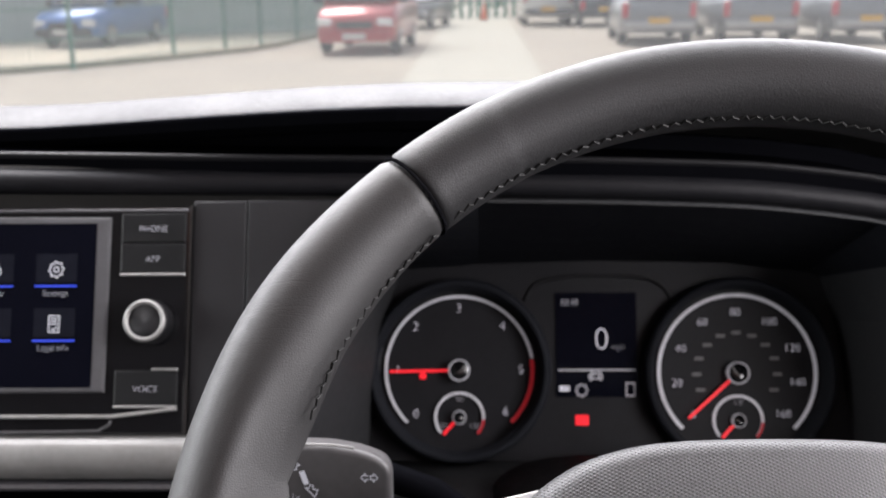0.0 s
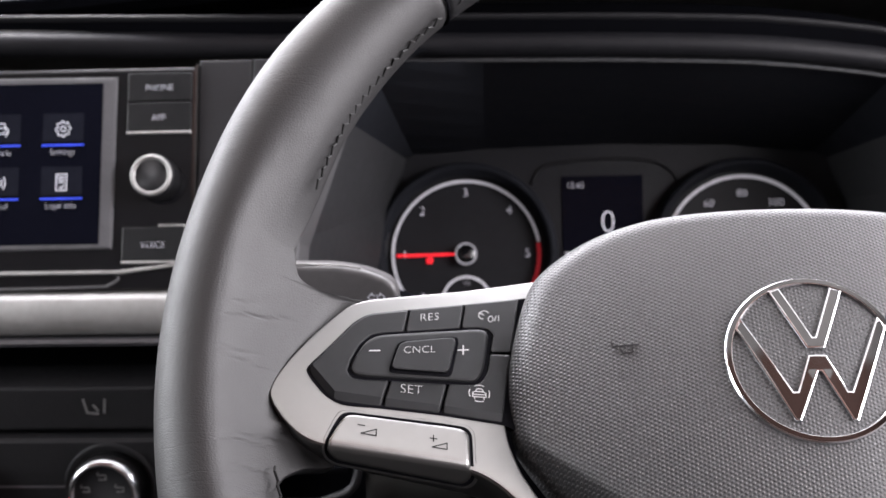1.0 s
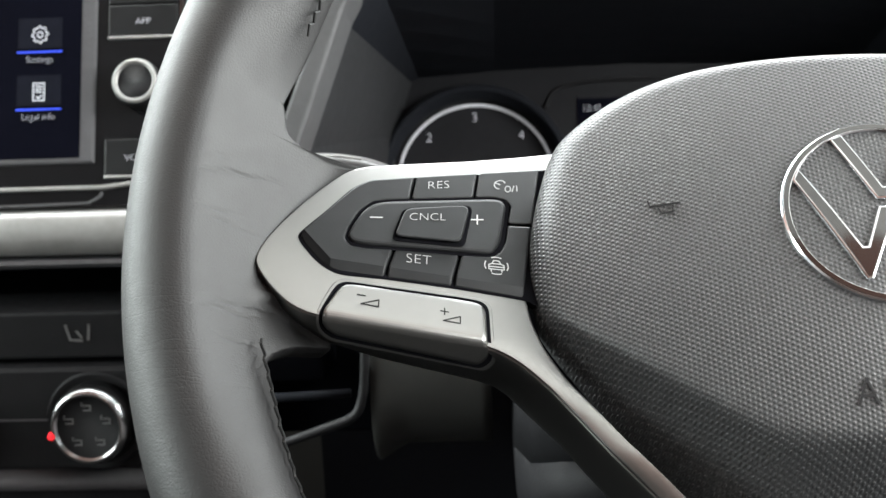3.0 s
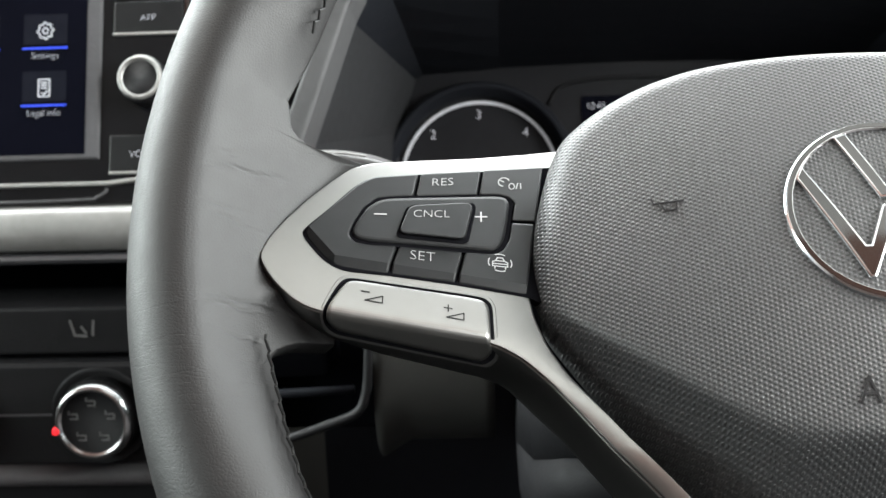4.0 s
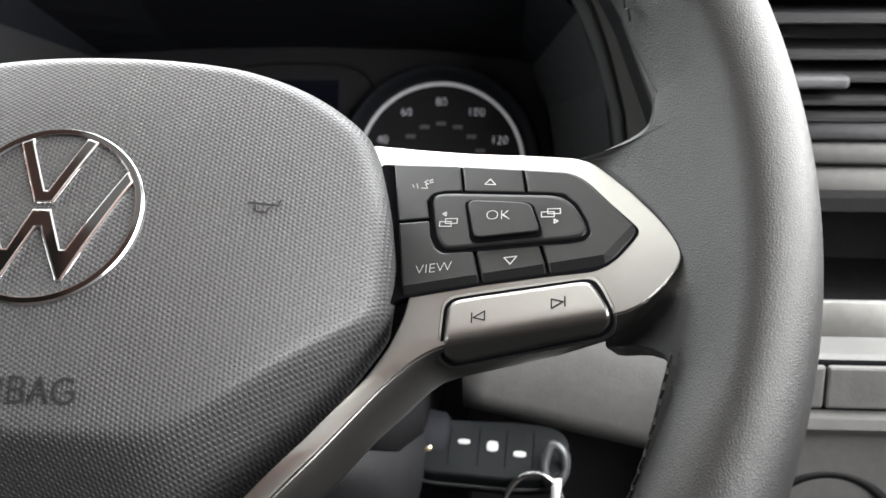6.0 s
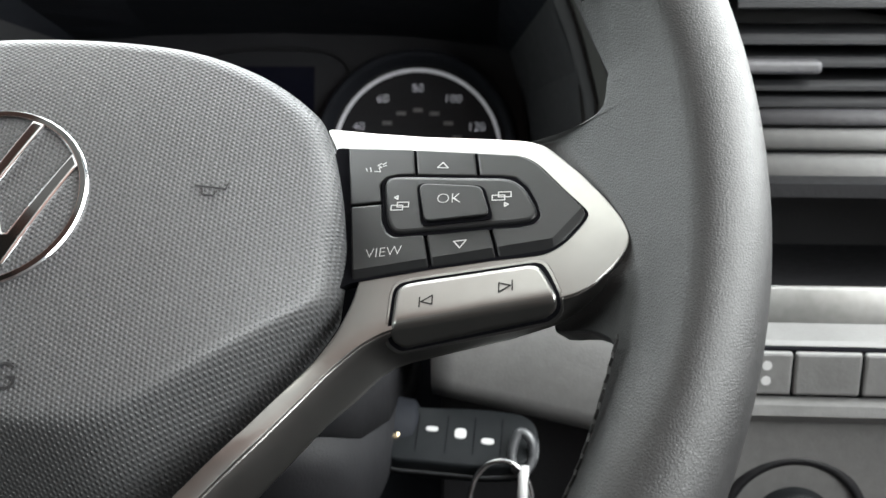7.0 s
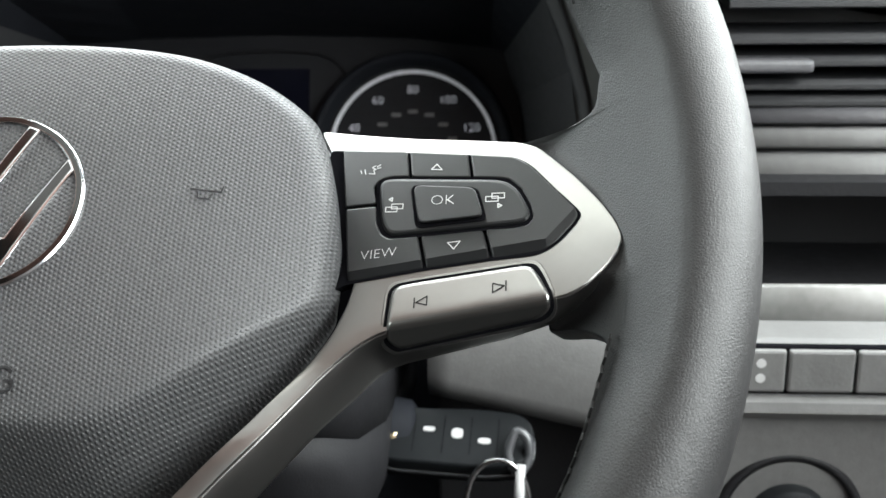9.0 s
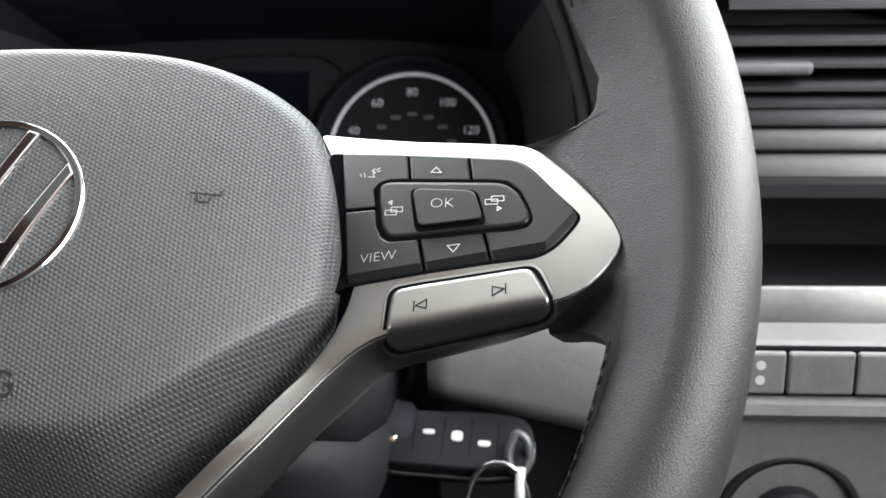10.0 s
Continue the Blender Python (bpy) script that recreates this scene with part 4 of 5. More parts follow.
# Bin's back and blank carry the bin's shade in their colour.
part("bin_back", prism([(-0.135, 1.290), (-0.135, 1.375), (-0.058, 1.375), (-0.060, 1.290)], -0.07, -0.045, 0.001, 1, knee), SHADE_BLACK, dash, "back of a small bin, coloured for shade")
part("bin_switch", prism(rounded([(-0.110, 1.3235), (-0.110, 1.346), (-0.0785, 1.346), (-0.0785, 1.3235)], 0.003), -0.046, -0.012, 0.002, 2, knee), SHADE_BLACK, dash, "blank in the bin, coloured for shade", "edges")
# Paler than the left knee panel: light from the driver's window is in its colour.
part("knee_panel", under(0.1880, 0.305, lambda x: 1.3045 - 0.215 * (x - 0.188)), GREY_LIT, dash, "grey knee panel that rolls under", True)
part("knee_panel", prism([(0.188, 1.302), (0.305, 1.276), (0.305, 1.05), (0.188, 1.05)], -0.09, -0.066, 0.0015, 2, knee), DASH, dash, "dark lower knee panel")
# driver's outer end, beside the door
part("silver_strip", extruded([(0.4360, 1.3570), (0.4340, 1.3578), (0.4318, 1.3568), (0.4290, 1.347), (0.4295, 1.3365), (0.432, 1.3325), (0.45, 1.332), (0.45, 1.340), (0.438, 1.350)], [0.300, 0.40, 0.535]), STRIP, dash, "wide satin silver strip", True)
part("outer_lower_dash", extruded([(0.424, 1.3455), (0.410, 1.3435), (0.405, 1.342), (0.405, 1.323), (0.400, 1.3205), (0.399, 1.3165), (0.403, 1.3125), (0.407, 1.311), (0.410, 1.24), (0.44, 1.0), (0.50, 1.0), (0.50, 1.327), (0.44, 1.331)], [0.302, 0.42, 0.535]), GREY_LIT, dash, "grey lower dash beside the door")
part("outer_recess", extruded([(0.47, 1.386), (0.54, 1.386), (0.54, 1.345), (0.44, 1.345), (0.44, 1.338), (0.56, 1.338), (0.56, 1.392), (0.47, 1.392)], [0.300, 0.42, 0.535]), DASH, dash, "black recess under the vent")

# switch row
row = thing("switch_panel", "row of dark blank switches under the silver strip", "switch panel")
for i, (x0, x1) in enumerate(((0.3040, 0.3292), (0.3300, 0.3552), (0.3560, 0.382), (0.383, 0.42))):
    key = part("switch", box(x0, x1, 0.4015, 0.42, 1.3240, 1.3415, 0.0012), GREY_LIT, row, "grey plastic switch")
    if i == 0:
        for z in (1.3362, 1.3300):
            part("symbol", lathe([(0.0009, 0), (0.0019, 0.0001), (0.0019, 0.0003), (0.0009, 0.0003)], pose(0.3195, 0.4016, z, 90), 16), PRINT, key, "pale symbol on the switch")
part("switch_surround", box(0.302, 0.43, 0.4035, 0.42, 1.3225, 1.3425, 0.0008), GAP, row, "black surround")
knob = thing("light_switch", "round dark rotary light switch with a dark ring", "switch")
knob_at = pose(0.3366, 0.408, 1.2650, 84)
part("ring", lathe([(0.026, -0.01), (0.026, 0.003), (0.0285, 0.004), (0.030, 0.002), (0.030, -0.01)], knob_at), DASH, knob, "dark ring", True)
part("dial", lathe([(0.0, 0.0085), (0.014, 0.0085), (0.0155, 0.007), (0.0165, -0.002), (0.026, -0.003), (0.026, -0.01), (0.0, -0.01)], knob_at), FOB_BLACK, knob, "black dial", True)
for a in range(20, 340, 40):
    part("legend", strokes([[(-0.0015, 0), (0.0015, 0)], [(0, -0.001), (0, 0.001)]], 0.0006, knob_at @ pose(0.0212 * math.cos(radians(a)), 0.0212 * math.sin(radians(a)), -0.0026)), LIT_DIM, knob)

# driver's outer air vent
vent = thing("air_vent", "dark air vent with horizontal slats beside the door", "air vent")
part("vent_box", extruded([(0.515, 1.475), (0.57, 1.475), (0.57, 1.400), (0.50, 1.400), (0.50, 1.395), (0.58, 1.395), (0.58, 1.48), (0.515, 1.48)], [0.318, 0.42, 0.53]), DASH_GREY, vent, "black box of the vent")
for i, z in enumerate((1.4645, 1.4485, 1.4385, 1.4280, 1.4205)):
    part("slat", extruded([(0.506, z + 0.001), (0.5085, z + 0.0032), (0.545, z + 0.0052), (0.545, z + 0.0022), (0.5085, z - 0.0018), (0.506, z - 0.001)], [0.320, 0.42, 0.528]), DASH_GREY, vent, "dark slat")
part("tab", box(0.318, 0.3575, 0.499, 0.512, 1.4348, 1.4408, 0.0022, 4), DASH_TOP, vent, "grey sliding tab")
part("lower_frame", extruded([(0.494, 1.4000), (0.4895, 1.3985), (0.486, 1.3915), (0.4865, 1.3885), (0.49, 1.387), (0.56, 1.388), (0.56, 1.400)], [0.300, 0.42, 0.535]), GREY_LIT, vent, "grey lower frame of the vent", True)
part("middle_frame", extruded([(0.5, 1.4105), (0.4965, 1.4095), (0.493, 1.4035), (0.4945, 1.4018), (0.55, 1.4015), (0.55, 1.4105)], [0.302, 0.42, 0.535]), GREY_LIT, vent, "grey frame of the vent", True)
part("upper_frame", extruded([(0.506, 1.4185), (0.502, 1.4175), (0.4985, 1.4130), (0.500, 1.4120), (0.55, 1.4115), (0.55, 1.4185)], [0.302, 0.42, 0.535]), DASH_TOP, vent, "grey step of the vent", True)

# ---- infotainment ----
radio = thing("infotainment_unit", "black infotainment unit with a lit touch screen", "infotainment unit")
part("body", prism([(-0.400, 1.3955), (-0.400, 1.5025), (-0.1462, 1.5020), (-0.1462, 1.3955)], -0.03, 0.0015, 0.001, 2, fac), PIANO, radio, "gloss black body")
part("side_line", prism([(-0.1460, 1.3955), (-0.1460, 1.5030), (-0.1449, 1.5030), (-0.1449, 1.3955)], -0.01, 0.0022, 0.0, 1, fac), CHROME_DARK, radio, "thin bright edge")
part("top_line", prism([(-0.400, 1.5004), (-0.400, 1.5018), (-0.147, 1.5014), (-0.147, 1.5000)], 0.0, 0.0024, 0.0004, 1, fac), DASH_TOP, radio)
part("screen_bezel", prism([(-0.360, 1.4140), (-0.360, 1.4990), (-0.1862, 1.4975), (-0.1866, 1.4148)], 0.0, 0.0030, 0.0012, 2, fac), DASH_TOP, radio, "grey bevelled screen frame")
glass = part("screen", prism([(-0.352, 1.4172), (-0.352, 1.4950), (-0.1932, 1.4945), (-0.1932, 1.4172)], 0.0, 0.0032, 0.0, 1, fac), SCREEN, radio, "dark blue touch screen")


def flat(x, z, h, f=None):
    """Puts (right, up, out) drawings on the leaning face at x, z."""
    f = f or fac
    return lambda a, b, c: f(x + a, z + b, h + c)


GEAR = [[((3.0 + 0.8 * (k % 4 in (0, 1))) * math.cos(k * math.pi / 16) / 1000, (3.0 + 0.8 * (k % 4 in (0, 1))) * math.sin(k * math.pi / 16) / 1000) for k in range(33)], [(1.3 * math.cos(k * math.pi / 6) / 1000, 1.3 * math.sin(k * math.pi / 6) / 1000) for k in range(13)]]
PAGE = [[(x / 1000, y / 1000) for x, y in l] for l in ([(-2.6, -3.8), (2.6, -3.8), (2.6, 3.8), (-2.6, 3.8), (-2.6, -3.8)], [(-1.4, 2.4), (1.4, 2.4)], [(-1.4, 1.2), (1.4, 1.2)], [(-1.4, 0), (1.4, 0)], [(-1, -2.2), (0, -2.9), (1.4, -1.4)])]
AUTO = [[(x / 1000, y / 1000) for x, y in l] for l in ([(-4, -1.8), (4, -1.8), (4, 0.2), (3, 1), (-3, 1), (-4, 0.2), (-4, -1.8)], [(-3, 1), (-2.1, 3), (2.1, 3), (3, 1)], [(-3.2, -2), (-3.2, -3.1)], [(3.2, -2), (3.2, -3.1)], [(-2.8, -0.3), (-1.8, -0.3)], [(1.8, -0.3), (2.8, -0.3)])]
HORN_S = [[(x / 1000, y / 1000) for x, y in l] for l in ([(-4, -1), (-2, -1), (0, -3), (0, 3), (-2, 1), (-4, 1), (-4, -1)], [(1.4, -1.6), (2, 0), (1.4, 1.6)], [(2.8, -2.8), (3.8, 0), (2.8, 2.8)])]
for x, z, art, name in ((-0.2130, 1.4725, GEAR, "Settings"), (-0.2130, 1.4468, PAGE, "Legal info"), (-0.2455, 1.4725, AUTO, "Vehicle"), (-0.2455, 1.4468, HORN_S, "Sound")):
    part("tile", prism([(-0.0105, -0.006), (-0.0105, 0.0075), (0.0105, 0.0075), (0.0105, -0.006)], 0, 0.0001, 0, 1, flat(x, z, 0.0032)), TILE, glass, "dim square tile")
    part("icon", strokes(art, 0.0006, I, 0.0001, flat(x, z, 0.0034)), LIT_SCREEN, glass, "pale icon")
    part("underline", prism([(-0.0108, -0.0004), (-0.0108, 0.0004), (0.0108, 0.0004), (0.0108, -0.0004)], 0, 0.0001, 0, 1, flat(x, z - 0.0078, 0.0034)), BLUE, glass, "blue line")
    part("caption", lettering(name, 0.0042, I, 0.00005, flat(x, z - 0.0112, 0.0034)), LIT_SCREEN, glass)
for x0, x1, z0, z1, body, label in ((-0.1807, -0.1478, 1.4852, 1.4992, "PHONE", 0), (-0.1807, -0.1478, 1.4706, 1.4848, "APP", 1), (-0.1816, -0.1500, 1.4090, 1.4250, "VOICE", 1)):
    key = part("button", prism([(x0, z0), (x0, z1), (x1, z1), (x1, z0)], 0, 0.0028, 0.0006, 2, fac), BUTTON, radio, "grey-black rectangular button")
    part("legend", lettering(body, 0.0044, I, 0.00005, flat((x0 + x1) / 2, (z0 + z1) / 2 - 0.0006, 0.0029)), LIT_SCREEN, key)
    if label:
        part("bright_edge", prism([(x0, z0 - 0.0012), (x0, z0), (x1, z0), (x1, z0 - 0.0012)], 0, 0.0034, 0.0003, 1, fac), STRIP, key, "bright lower edge")
part("bright_edge", prism([(-0.163, 1.4250), (-0.163, 1.4262), (-0.150, 1.4262), (-0.150, 1.4250)], 0, 0.0030, 0.0003, 1, fac), STRIP, radio)
n_face = Vector((0, -1, 0.38)).normalized()
at_knob = Matrix.Translation(fac(-0.1640, 1.4475, 0)) @ n_face.to_track_quat("Z", "Y").to_matrix().to_4x4()
turn = part("volume_knob", lathe([(0.0110, 0.0), (0.0110, 0.012), (0.0105, 0.0135), (0.0, 0.0135), (0.0, 0.0)], at_knob, 72), DASH, radio, "ribbed black knob", True)
part("knob_ring", lathe([(0.0080, 0.0130), (0.0082, 0.0142), (0.0093, 0.0146), (0.0102, 0.0142), (0.0105, 0.0130)], at_knob), STRIP, turn, "satin silver ring", True)
for k in range(36):
    part("rib", box(-0.0003, 0.0003, 0.0104, 0.0113, 0.002, 0.012), DASH, turn).matrix_local = at_knob @ pose(0, 0, 0, 0, 0, 10 * k)
part("silver_line", prism([(-0.400, 1.4028), (-0.400, 1.4046), (-0.1825, 1.4048), (-0.1500, 1.4082), (-0.1500, 1.4066), (-0.1815, 1.4030)], 0.0, 0.0040, 0.0005, 2, fac), STRIP, radio, "thin silver line")
part("hook_line", tube(smooth_path([fac(x, z, 0.002) for x, z in ((-0.40, 1.3962), (-0.26, 1.3965), (-0.195, 1.3972), (-0.188, 1.3980), (-0.1835, 1.4002), (-0.1828, 1.4020))], 5, False), 0.0008, 8), DASH_TOP, radio, "thin grey hooked line", True)

# ---- instrument cluster ----
SYMBOL_DIM = material("dim_symbol", (0.10, 0.10, 0.10), 0.5)
cluster = thing("instrument_cluster", "instrument cluster with two round dials and a display", "instrument cluster")
dials = facing(0.0, 0.32, 0.641, 1.38)
part("panel", prism([(-0.075, 1.30), (-0.075, 1.40), (-0.070, 1.460), (0.25, 1.460), (0.25, 1.40), (0.25, 1.30)], -0.01, 0.0, 0, 1, dials), FACE, cluster, "black panel")
part("raised_frame", tube(smooth_path([dials(x, z, 0.001) for x, z in ((0.030, 1.4150), (0.036, 1.4245), (0.050, 1.4285), (0.075, 1.4300), (0.105, 1.4285), (0.118, 1.4230), (0.124, 1.4150))], 6, False), 0.0011, 8), DASH, cluster, "raised edge over the display", True)
n_dial = Vector((0, -1, 0.32)).normalized()


def gauge(x, z, radius, name, label):
    g = part("bezel", lathe([(radius * 1.05, -0.004), (radius * 1.08, 0.014), (radius * 1.15, 0.016), (radius * 1.20, 0.010), (radius * 1.22, -0.004)], Matrix.Translation(dials(x, z, 0)) @ n_dial.to_track_quat("Z", "Y").to_matrix().to_4x4()), POD, cluster, label, True)
    return g, Matrix.Translation(dials(x, z, 0.001)) @ Matrix(((1, 0, 0), (0, 0.3048, -0.9524), (0, 0.9524, 0.3048))).to_4x4()


def needle(g, m, angle, length):
    a = radians(angle)
    part("needle", strokes([[(0.006 * math.cos(a), 0.006 * math.sin(a)), (length * math.cos(a), length * math.sin(a))]], 0.0016, m @ pose(0, 0, 0.003), 0.0006), RED, g, "red needle")
    part("needle_hub", lathe([(0.0, 0.006), (0.0055, 0.006), (0.0064, 0.0052), (0.0068, 0.0)], m), PIANO, g, "black hub", True)
    part("hub_ring", arc_band(0.0060, 0.0070, 0, 360, 0.0055, m, 32), LIT_DIM, g)


tacho, at_tacho = gauge(-0.0127, 1.3725, 0.0487, "tachometer", "round black bezel")
part("ring", arc_band(0.0462, 0.0480, -18 + 27, 225, 0.0012, at_tacho), RING, tacho, "white scale ring")
part("red_band", arc_band(0.0456, 0.0480, -45, 8, 0.0012, at_tacho), RED_DIM, tacho, "dark red end of the scale")
for n, a in enumerate((225, 180, 135, 90, 45, 0, -42)):
    part("numeral", lettering(str(n), 0.0080, at_tacho @ pose(0.0395 * math.cos(radians(a)), 0.0395 * math.sin(radians(a)), 0.0006), 0.0001), LIT, tacho)
needle(tacho, at_tacho, 181, 0.044)
part("telltale", lathe([(0.0, 0.0007), (0.0018, 0.0007), (0.0022, 0.0)], at_tacho @ pose(-0.0235, -0.0035, 0.0), 16), RED, tacho, "glowing red lamp")
part("telltale", strokes([[(-0.0014, 0), (0.0014, 0)], [(0, 0), (0, 0.002)]], 0.0014, at_tacho @ pose(-0.0235, -0.0050, 0.0004)), RED, tacho, "glowing red lamp")


def small_gauge(g, m, marks):
    part("small_ring", arc_band(0.0145, 0.0162, -40, 220, 0.001, m, 40), RING, g, "small white ring")
    part("small_red_band", arc_band(0.0146, 0.0162, -42, -5, 0.0012, m, 12), RED_DIM, g)
    for s, a in marks:
        part("small_numeral", lettering(s, 0.0050, m @ pose(0.0112 * math.cos(radians(a)), 0.0112 * math.sin(radians(a)), 0.0006), 0.0001), LIT_DIM, g)
    part("small_hub", lathe([(0.0, 0.004), (0.0036, 0.004), (0.0042, 0.0)], m, 24), PIANO, g, "", True)
    part("small_hub_ring", arc_band(0.0038, 0.0045, 0, 360, 0.0035, m, 24), LIT_DIM, g)
    part("small_needle", strokes([[(-0.003, -0.0028), (-0.010, -0.0105)]], 0.0018, m @ pose(0, 0, 0.001)), RED, g)


small_gauge(tacho, at_tacho @ pose(0, -0.0300, 0.0002), (("90", 90), ("50", 210), ("130", -30)))
speedo, at_speedo = gauge(0.1640, 1.3704, 0.0505, "speedometer", "round black bezel")
part("ring", arc_band(0.0484, 0.0506, -45, 225, 0.0012, at_speedo), RING, speedo, "white scale ring")
for n in range(9):
    a = 223 - 33.2 * n
    part("numeral", lettering(str(20 * n), 0.0072, at_speedo @ pose(0.0385 * math.cos(radians(a)), 0.0385 * math.sin(radians(a)), 0.0006), 0.0001), LIT, speedo)
for n in range(11):
    a = radians(205 - 23 * n)
    part("inner_legend", strokes([[(-0.0022, 0), (0.0022, 0)]], 0.0022, at_speedo @ pose(0.0255 * math.cos(a), 0.0255 * math.sin(a), 0.0006)), SYMBOL_DIM, speedo, "dim unreadable legend")
needle(speedo, at_speedo, 222, 0.042)
small_gauge(speedo, at_speedo @ pose(0, -0.0300, 0.0002), (("1/2", 90),))
disp = part("display", prism([(0.0495, 1.3560), (0.0495, 1.4195), (0.1010, 1.4195), (0.1010, 1.3560)], 0, 0.0012, 0.0, 1, dials), SCREEN, cluster, "dark display")
part("divider", prism([(0.0505, 1.3718), (0.0505, 1.3728), (0.1000, 1.3728), (0.1000, 1.3718)], 0, 0.0015, 0, 1, dials), LIT_DIM, disp)
part("digit", lettering("0", 0.0200, I, 0.0001, flat(0.0785, 1.3905, 0.0014, dials)), LIT, disp, "pale digit")
part("legend", lettering("mph", 0.0050, I, 0.0001, flat(0.0890, 1.3862, 0.0014, dials)), LIT_DIM, disp)
part("legend", lettering("12:43", 0.0052, I, 0.0001, flat(0.0580, 1.4135, 0.0014, dials)), LIT, disp)
part("symbol", strokes(AUTO, 0.0010, I, 0.0001, flat(0.0745, 1.3690, 0.0014, dials)), LIT_DIM, disp)
part("symbol", strokes([[(-0.003, 0), (0.003, 0)], [(-0.003, -0.0018), (0.003, -0.0018)]], 0.0012, I, 0.0001, flat(0.0545, 1.3620, 0.0014, dials)), LIT, disp)
part("symbol", strokes(GEAR[:1], 0.0009, I, 0.0001, flat(0.0655, 1.3600, 0.0014, dials)), LIT_DIM, disp)
part("symbol", strokes(PAGE[:1], 0.0009, I, 0.0001, flat(0.0965, 1.3605, 0.0014, dials)), LIT_DIM, disp)
part("telltale", prism([(-0.0042, -0.003), (-0.0042, 0.003), (0.0042, 0.003), (0.0042, -0.003)], 0, 0.0008, 0.0004, 1, flat(0.0655, 1.3420, 0.0, dials)), RED, cluster, "glowing red lamp")
part("lower_lip", extruded([(0.628, 1.318), (0.60, 1.316), (0.560, 1.322), (0.540, 1.330), (0.536, 1.327), (0.56, 1.312), (0.628, 1.300)], [-0.07, 0.0, 0.08, 0.16, 0.235]), CHEEK, cluster, "grey lower lip of the pod", True)

# ---- steering column, stalk, key ----
column = thing("column_shroud", "dark grey plastic shroud round the steering column", "column shroud")
def shroud(half, gap):
    """One half of the shroud, upper or lower, with a rounded rectangular section."""
    rows = []
    for y, s, z in ((0.334, 0.50, 1.333), (0.338, 0.68, 1.332), (0.345, 0.82, 1.330), (0.36, 0.94, 1.322), (0.40, 1.0, 1.310), (0.46, 1.0, 1.298), (0.58, 1.0, 1.285)):
        ring = [(0.0885 + 0.0855 * s * math.copysign(abs(math.cos(a)) ** 0.55, math.cos(a)), y, z + gap * half + 0.055 * s * half * abs(math.sin(a)) ** 0.55) for a in (math.pi * j / 20 for j in range(21))]
        rows.append(ring)
    return grid(rows, True, True)


part("upper_shell", shroud(1, 0.0002), SHROUD, column, "grey upper shell", True)
part("lower_shell", shroud(-1, 0.0002), SHROUD, column, "grey lower shell", True)
part("ignition_lock", lathe([(0.0, 0.012), (0.010, 0.012), (0.014, 0.009), (0.016, -0.004), (0.016, -0.02)], pose(0.172, 0.428, 1.291, 0, 90), 28), POD, column, "black round ignition lock", True)
stalk = thing("indicator_stalk", "black indicator stalk with white printed symbols", "indicator stalk")
PADDLE = rounded([(-0.112, -1.4320), (-0.112, -1.3920), (-0.046, -1.3980), (-0.0352, -1.4000), (-0.0352, -1.4205), (-0.0385, -1.4252), (-0.0480, -1.4290), (-0.0600, -1.4312)], 0.004, 5)
lever = part("paddle", prism(PADDLE[::-1], 0.0, 0.009, 0.003, 4, lambda x, z, h: Vector((x, 0.393 - h, -z))), STALK, stalk, "black paddle", True)
# Rod coloured near black so that it sinks into the shade.
part("rod", tube([(-0.05, 0.397, 1.417), (-0.02, 0.405, 1.402), (0.03, 0.42, 1.355)], 0.006, 12), SHADE_BLACK, stalk, "", True)
face = Matrix(((1, 0, 0, 0), (0, 0, -1, 0), (0, 1, 0, 0), (0, 0, 0, 1)))
# Printed symbols use a glowing colour, though nothing lights them from within.
part("symbol", strokes([[(x / 1000, y / 1000) for x, y in l] for l in ([(-0.4, 0.8), (-1.6, 0.8), (-1.6, 1.8), (-3.4, 0), (-1.6, -1.8), (-1.6, -0.8), (-0.4, -0.8)], [(0.4, 0.8), (1.6, 0.8), (1.6, 1.8), (3.4, 0), (1.6, -1.8), (1.6, -0.8), (0.4, -0.8), (0.4, 0.8)])], 0.0004, Matrix.Translation((-0.0439, 0.3837, 1.4182)) @ face), LIT_SCREEN, lever)
part("symbol", strokes([[(x / 1000, y / 1000) for x, y in l] for l in ([(-1.0, -1.6), (-0.6, -0.2), (-2.4, 0.2), (-0.6, 2.4), (2.2, 0.4), (0.8, 0.0), (0.6, -1.6), (-1.0, -1.6)],)], 0.0004, Matrix.Translation((-0.0736, 0.3837, 1.4232)) @ face), LIT_SCREEN, lever)
part("symbol", strokes([[(-0.0006, 0.0022), (0.0008, -0.0022)]], 0.0022, Matrix.Translation((-0.0701, 0.3837, 1.4182)) @ face), LIT_SCREEN, lever)
part("symbol", strokes([[(x / 1000, y / 1000) for x, y in l] for l in ([(-2.2, 1.6), (-0.6, 1.2), (-0.2, 2.6), (1.0, 2.4), (1.0, 0.8), (3.0, 0.6), (1.6, -2.6), (-2.2, 1.6)],)], 0.0004, Matrix.Translation((-0.0676, 0.3837, 1.4124)) @ face), LIT_SCREEN, lever)
part("legend", lettering("1x", 0.0042, Matrix.Translation((-0.0738, 0.3837, 1.4098)) @ face, 0.00006), LIT_SCREEN, lever)
part("chrome_line", tube([(-0.108, 0.3860, 1.4322), (-0.074, 0.3860, 1.4318), (-0.058, 0.3862, 1.4310), (-0.050, 0.3866, 1.4296)], 0.0004, 8), STRIP, stalk, "thin grey line")

key = thing("key_fob", "black remote key with white symbols in the ignition", "key")
fob_at = pose(0.2018, 0.418, 1.2920, 30, 1, -3)


def in_fob(bm):
    bm.transform(fob_at)
    return bm


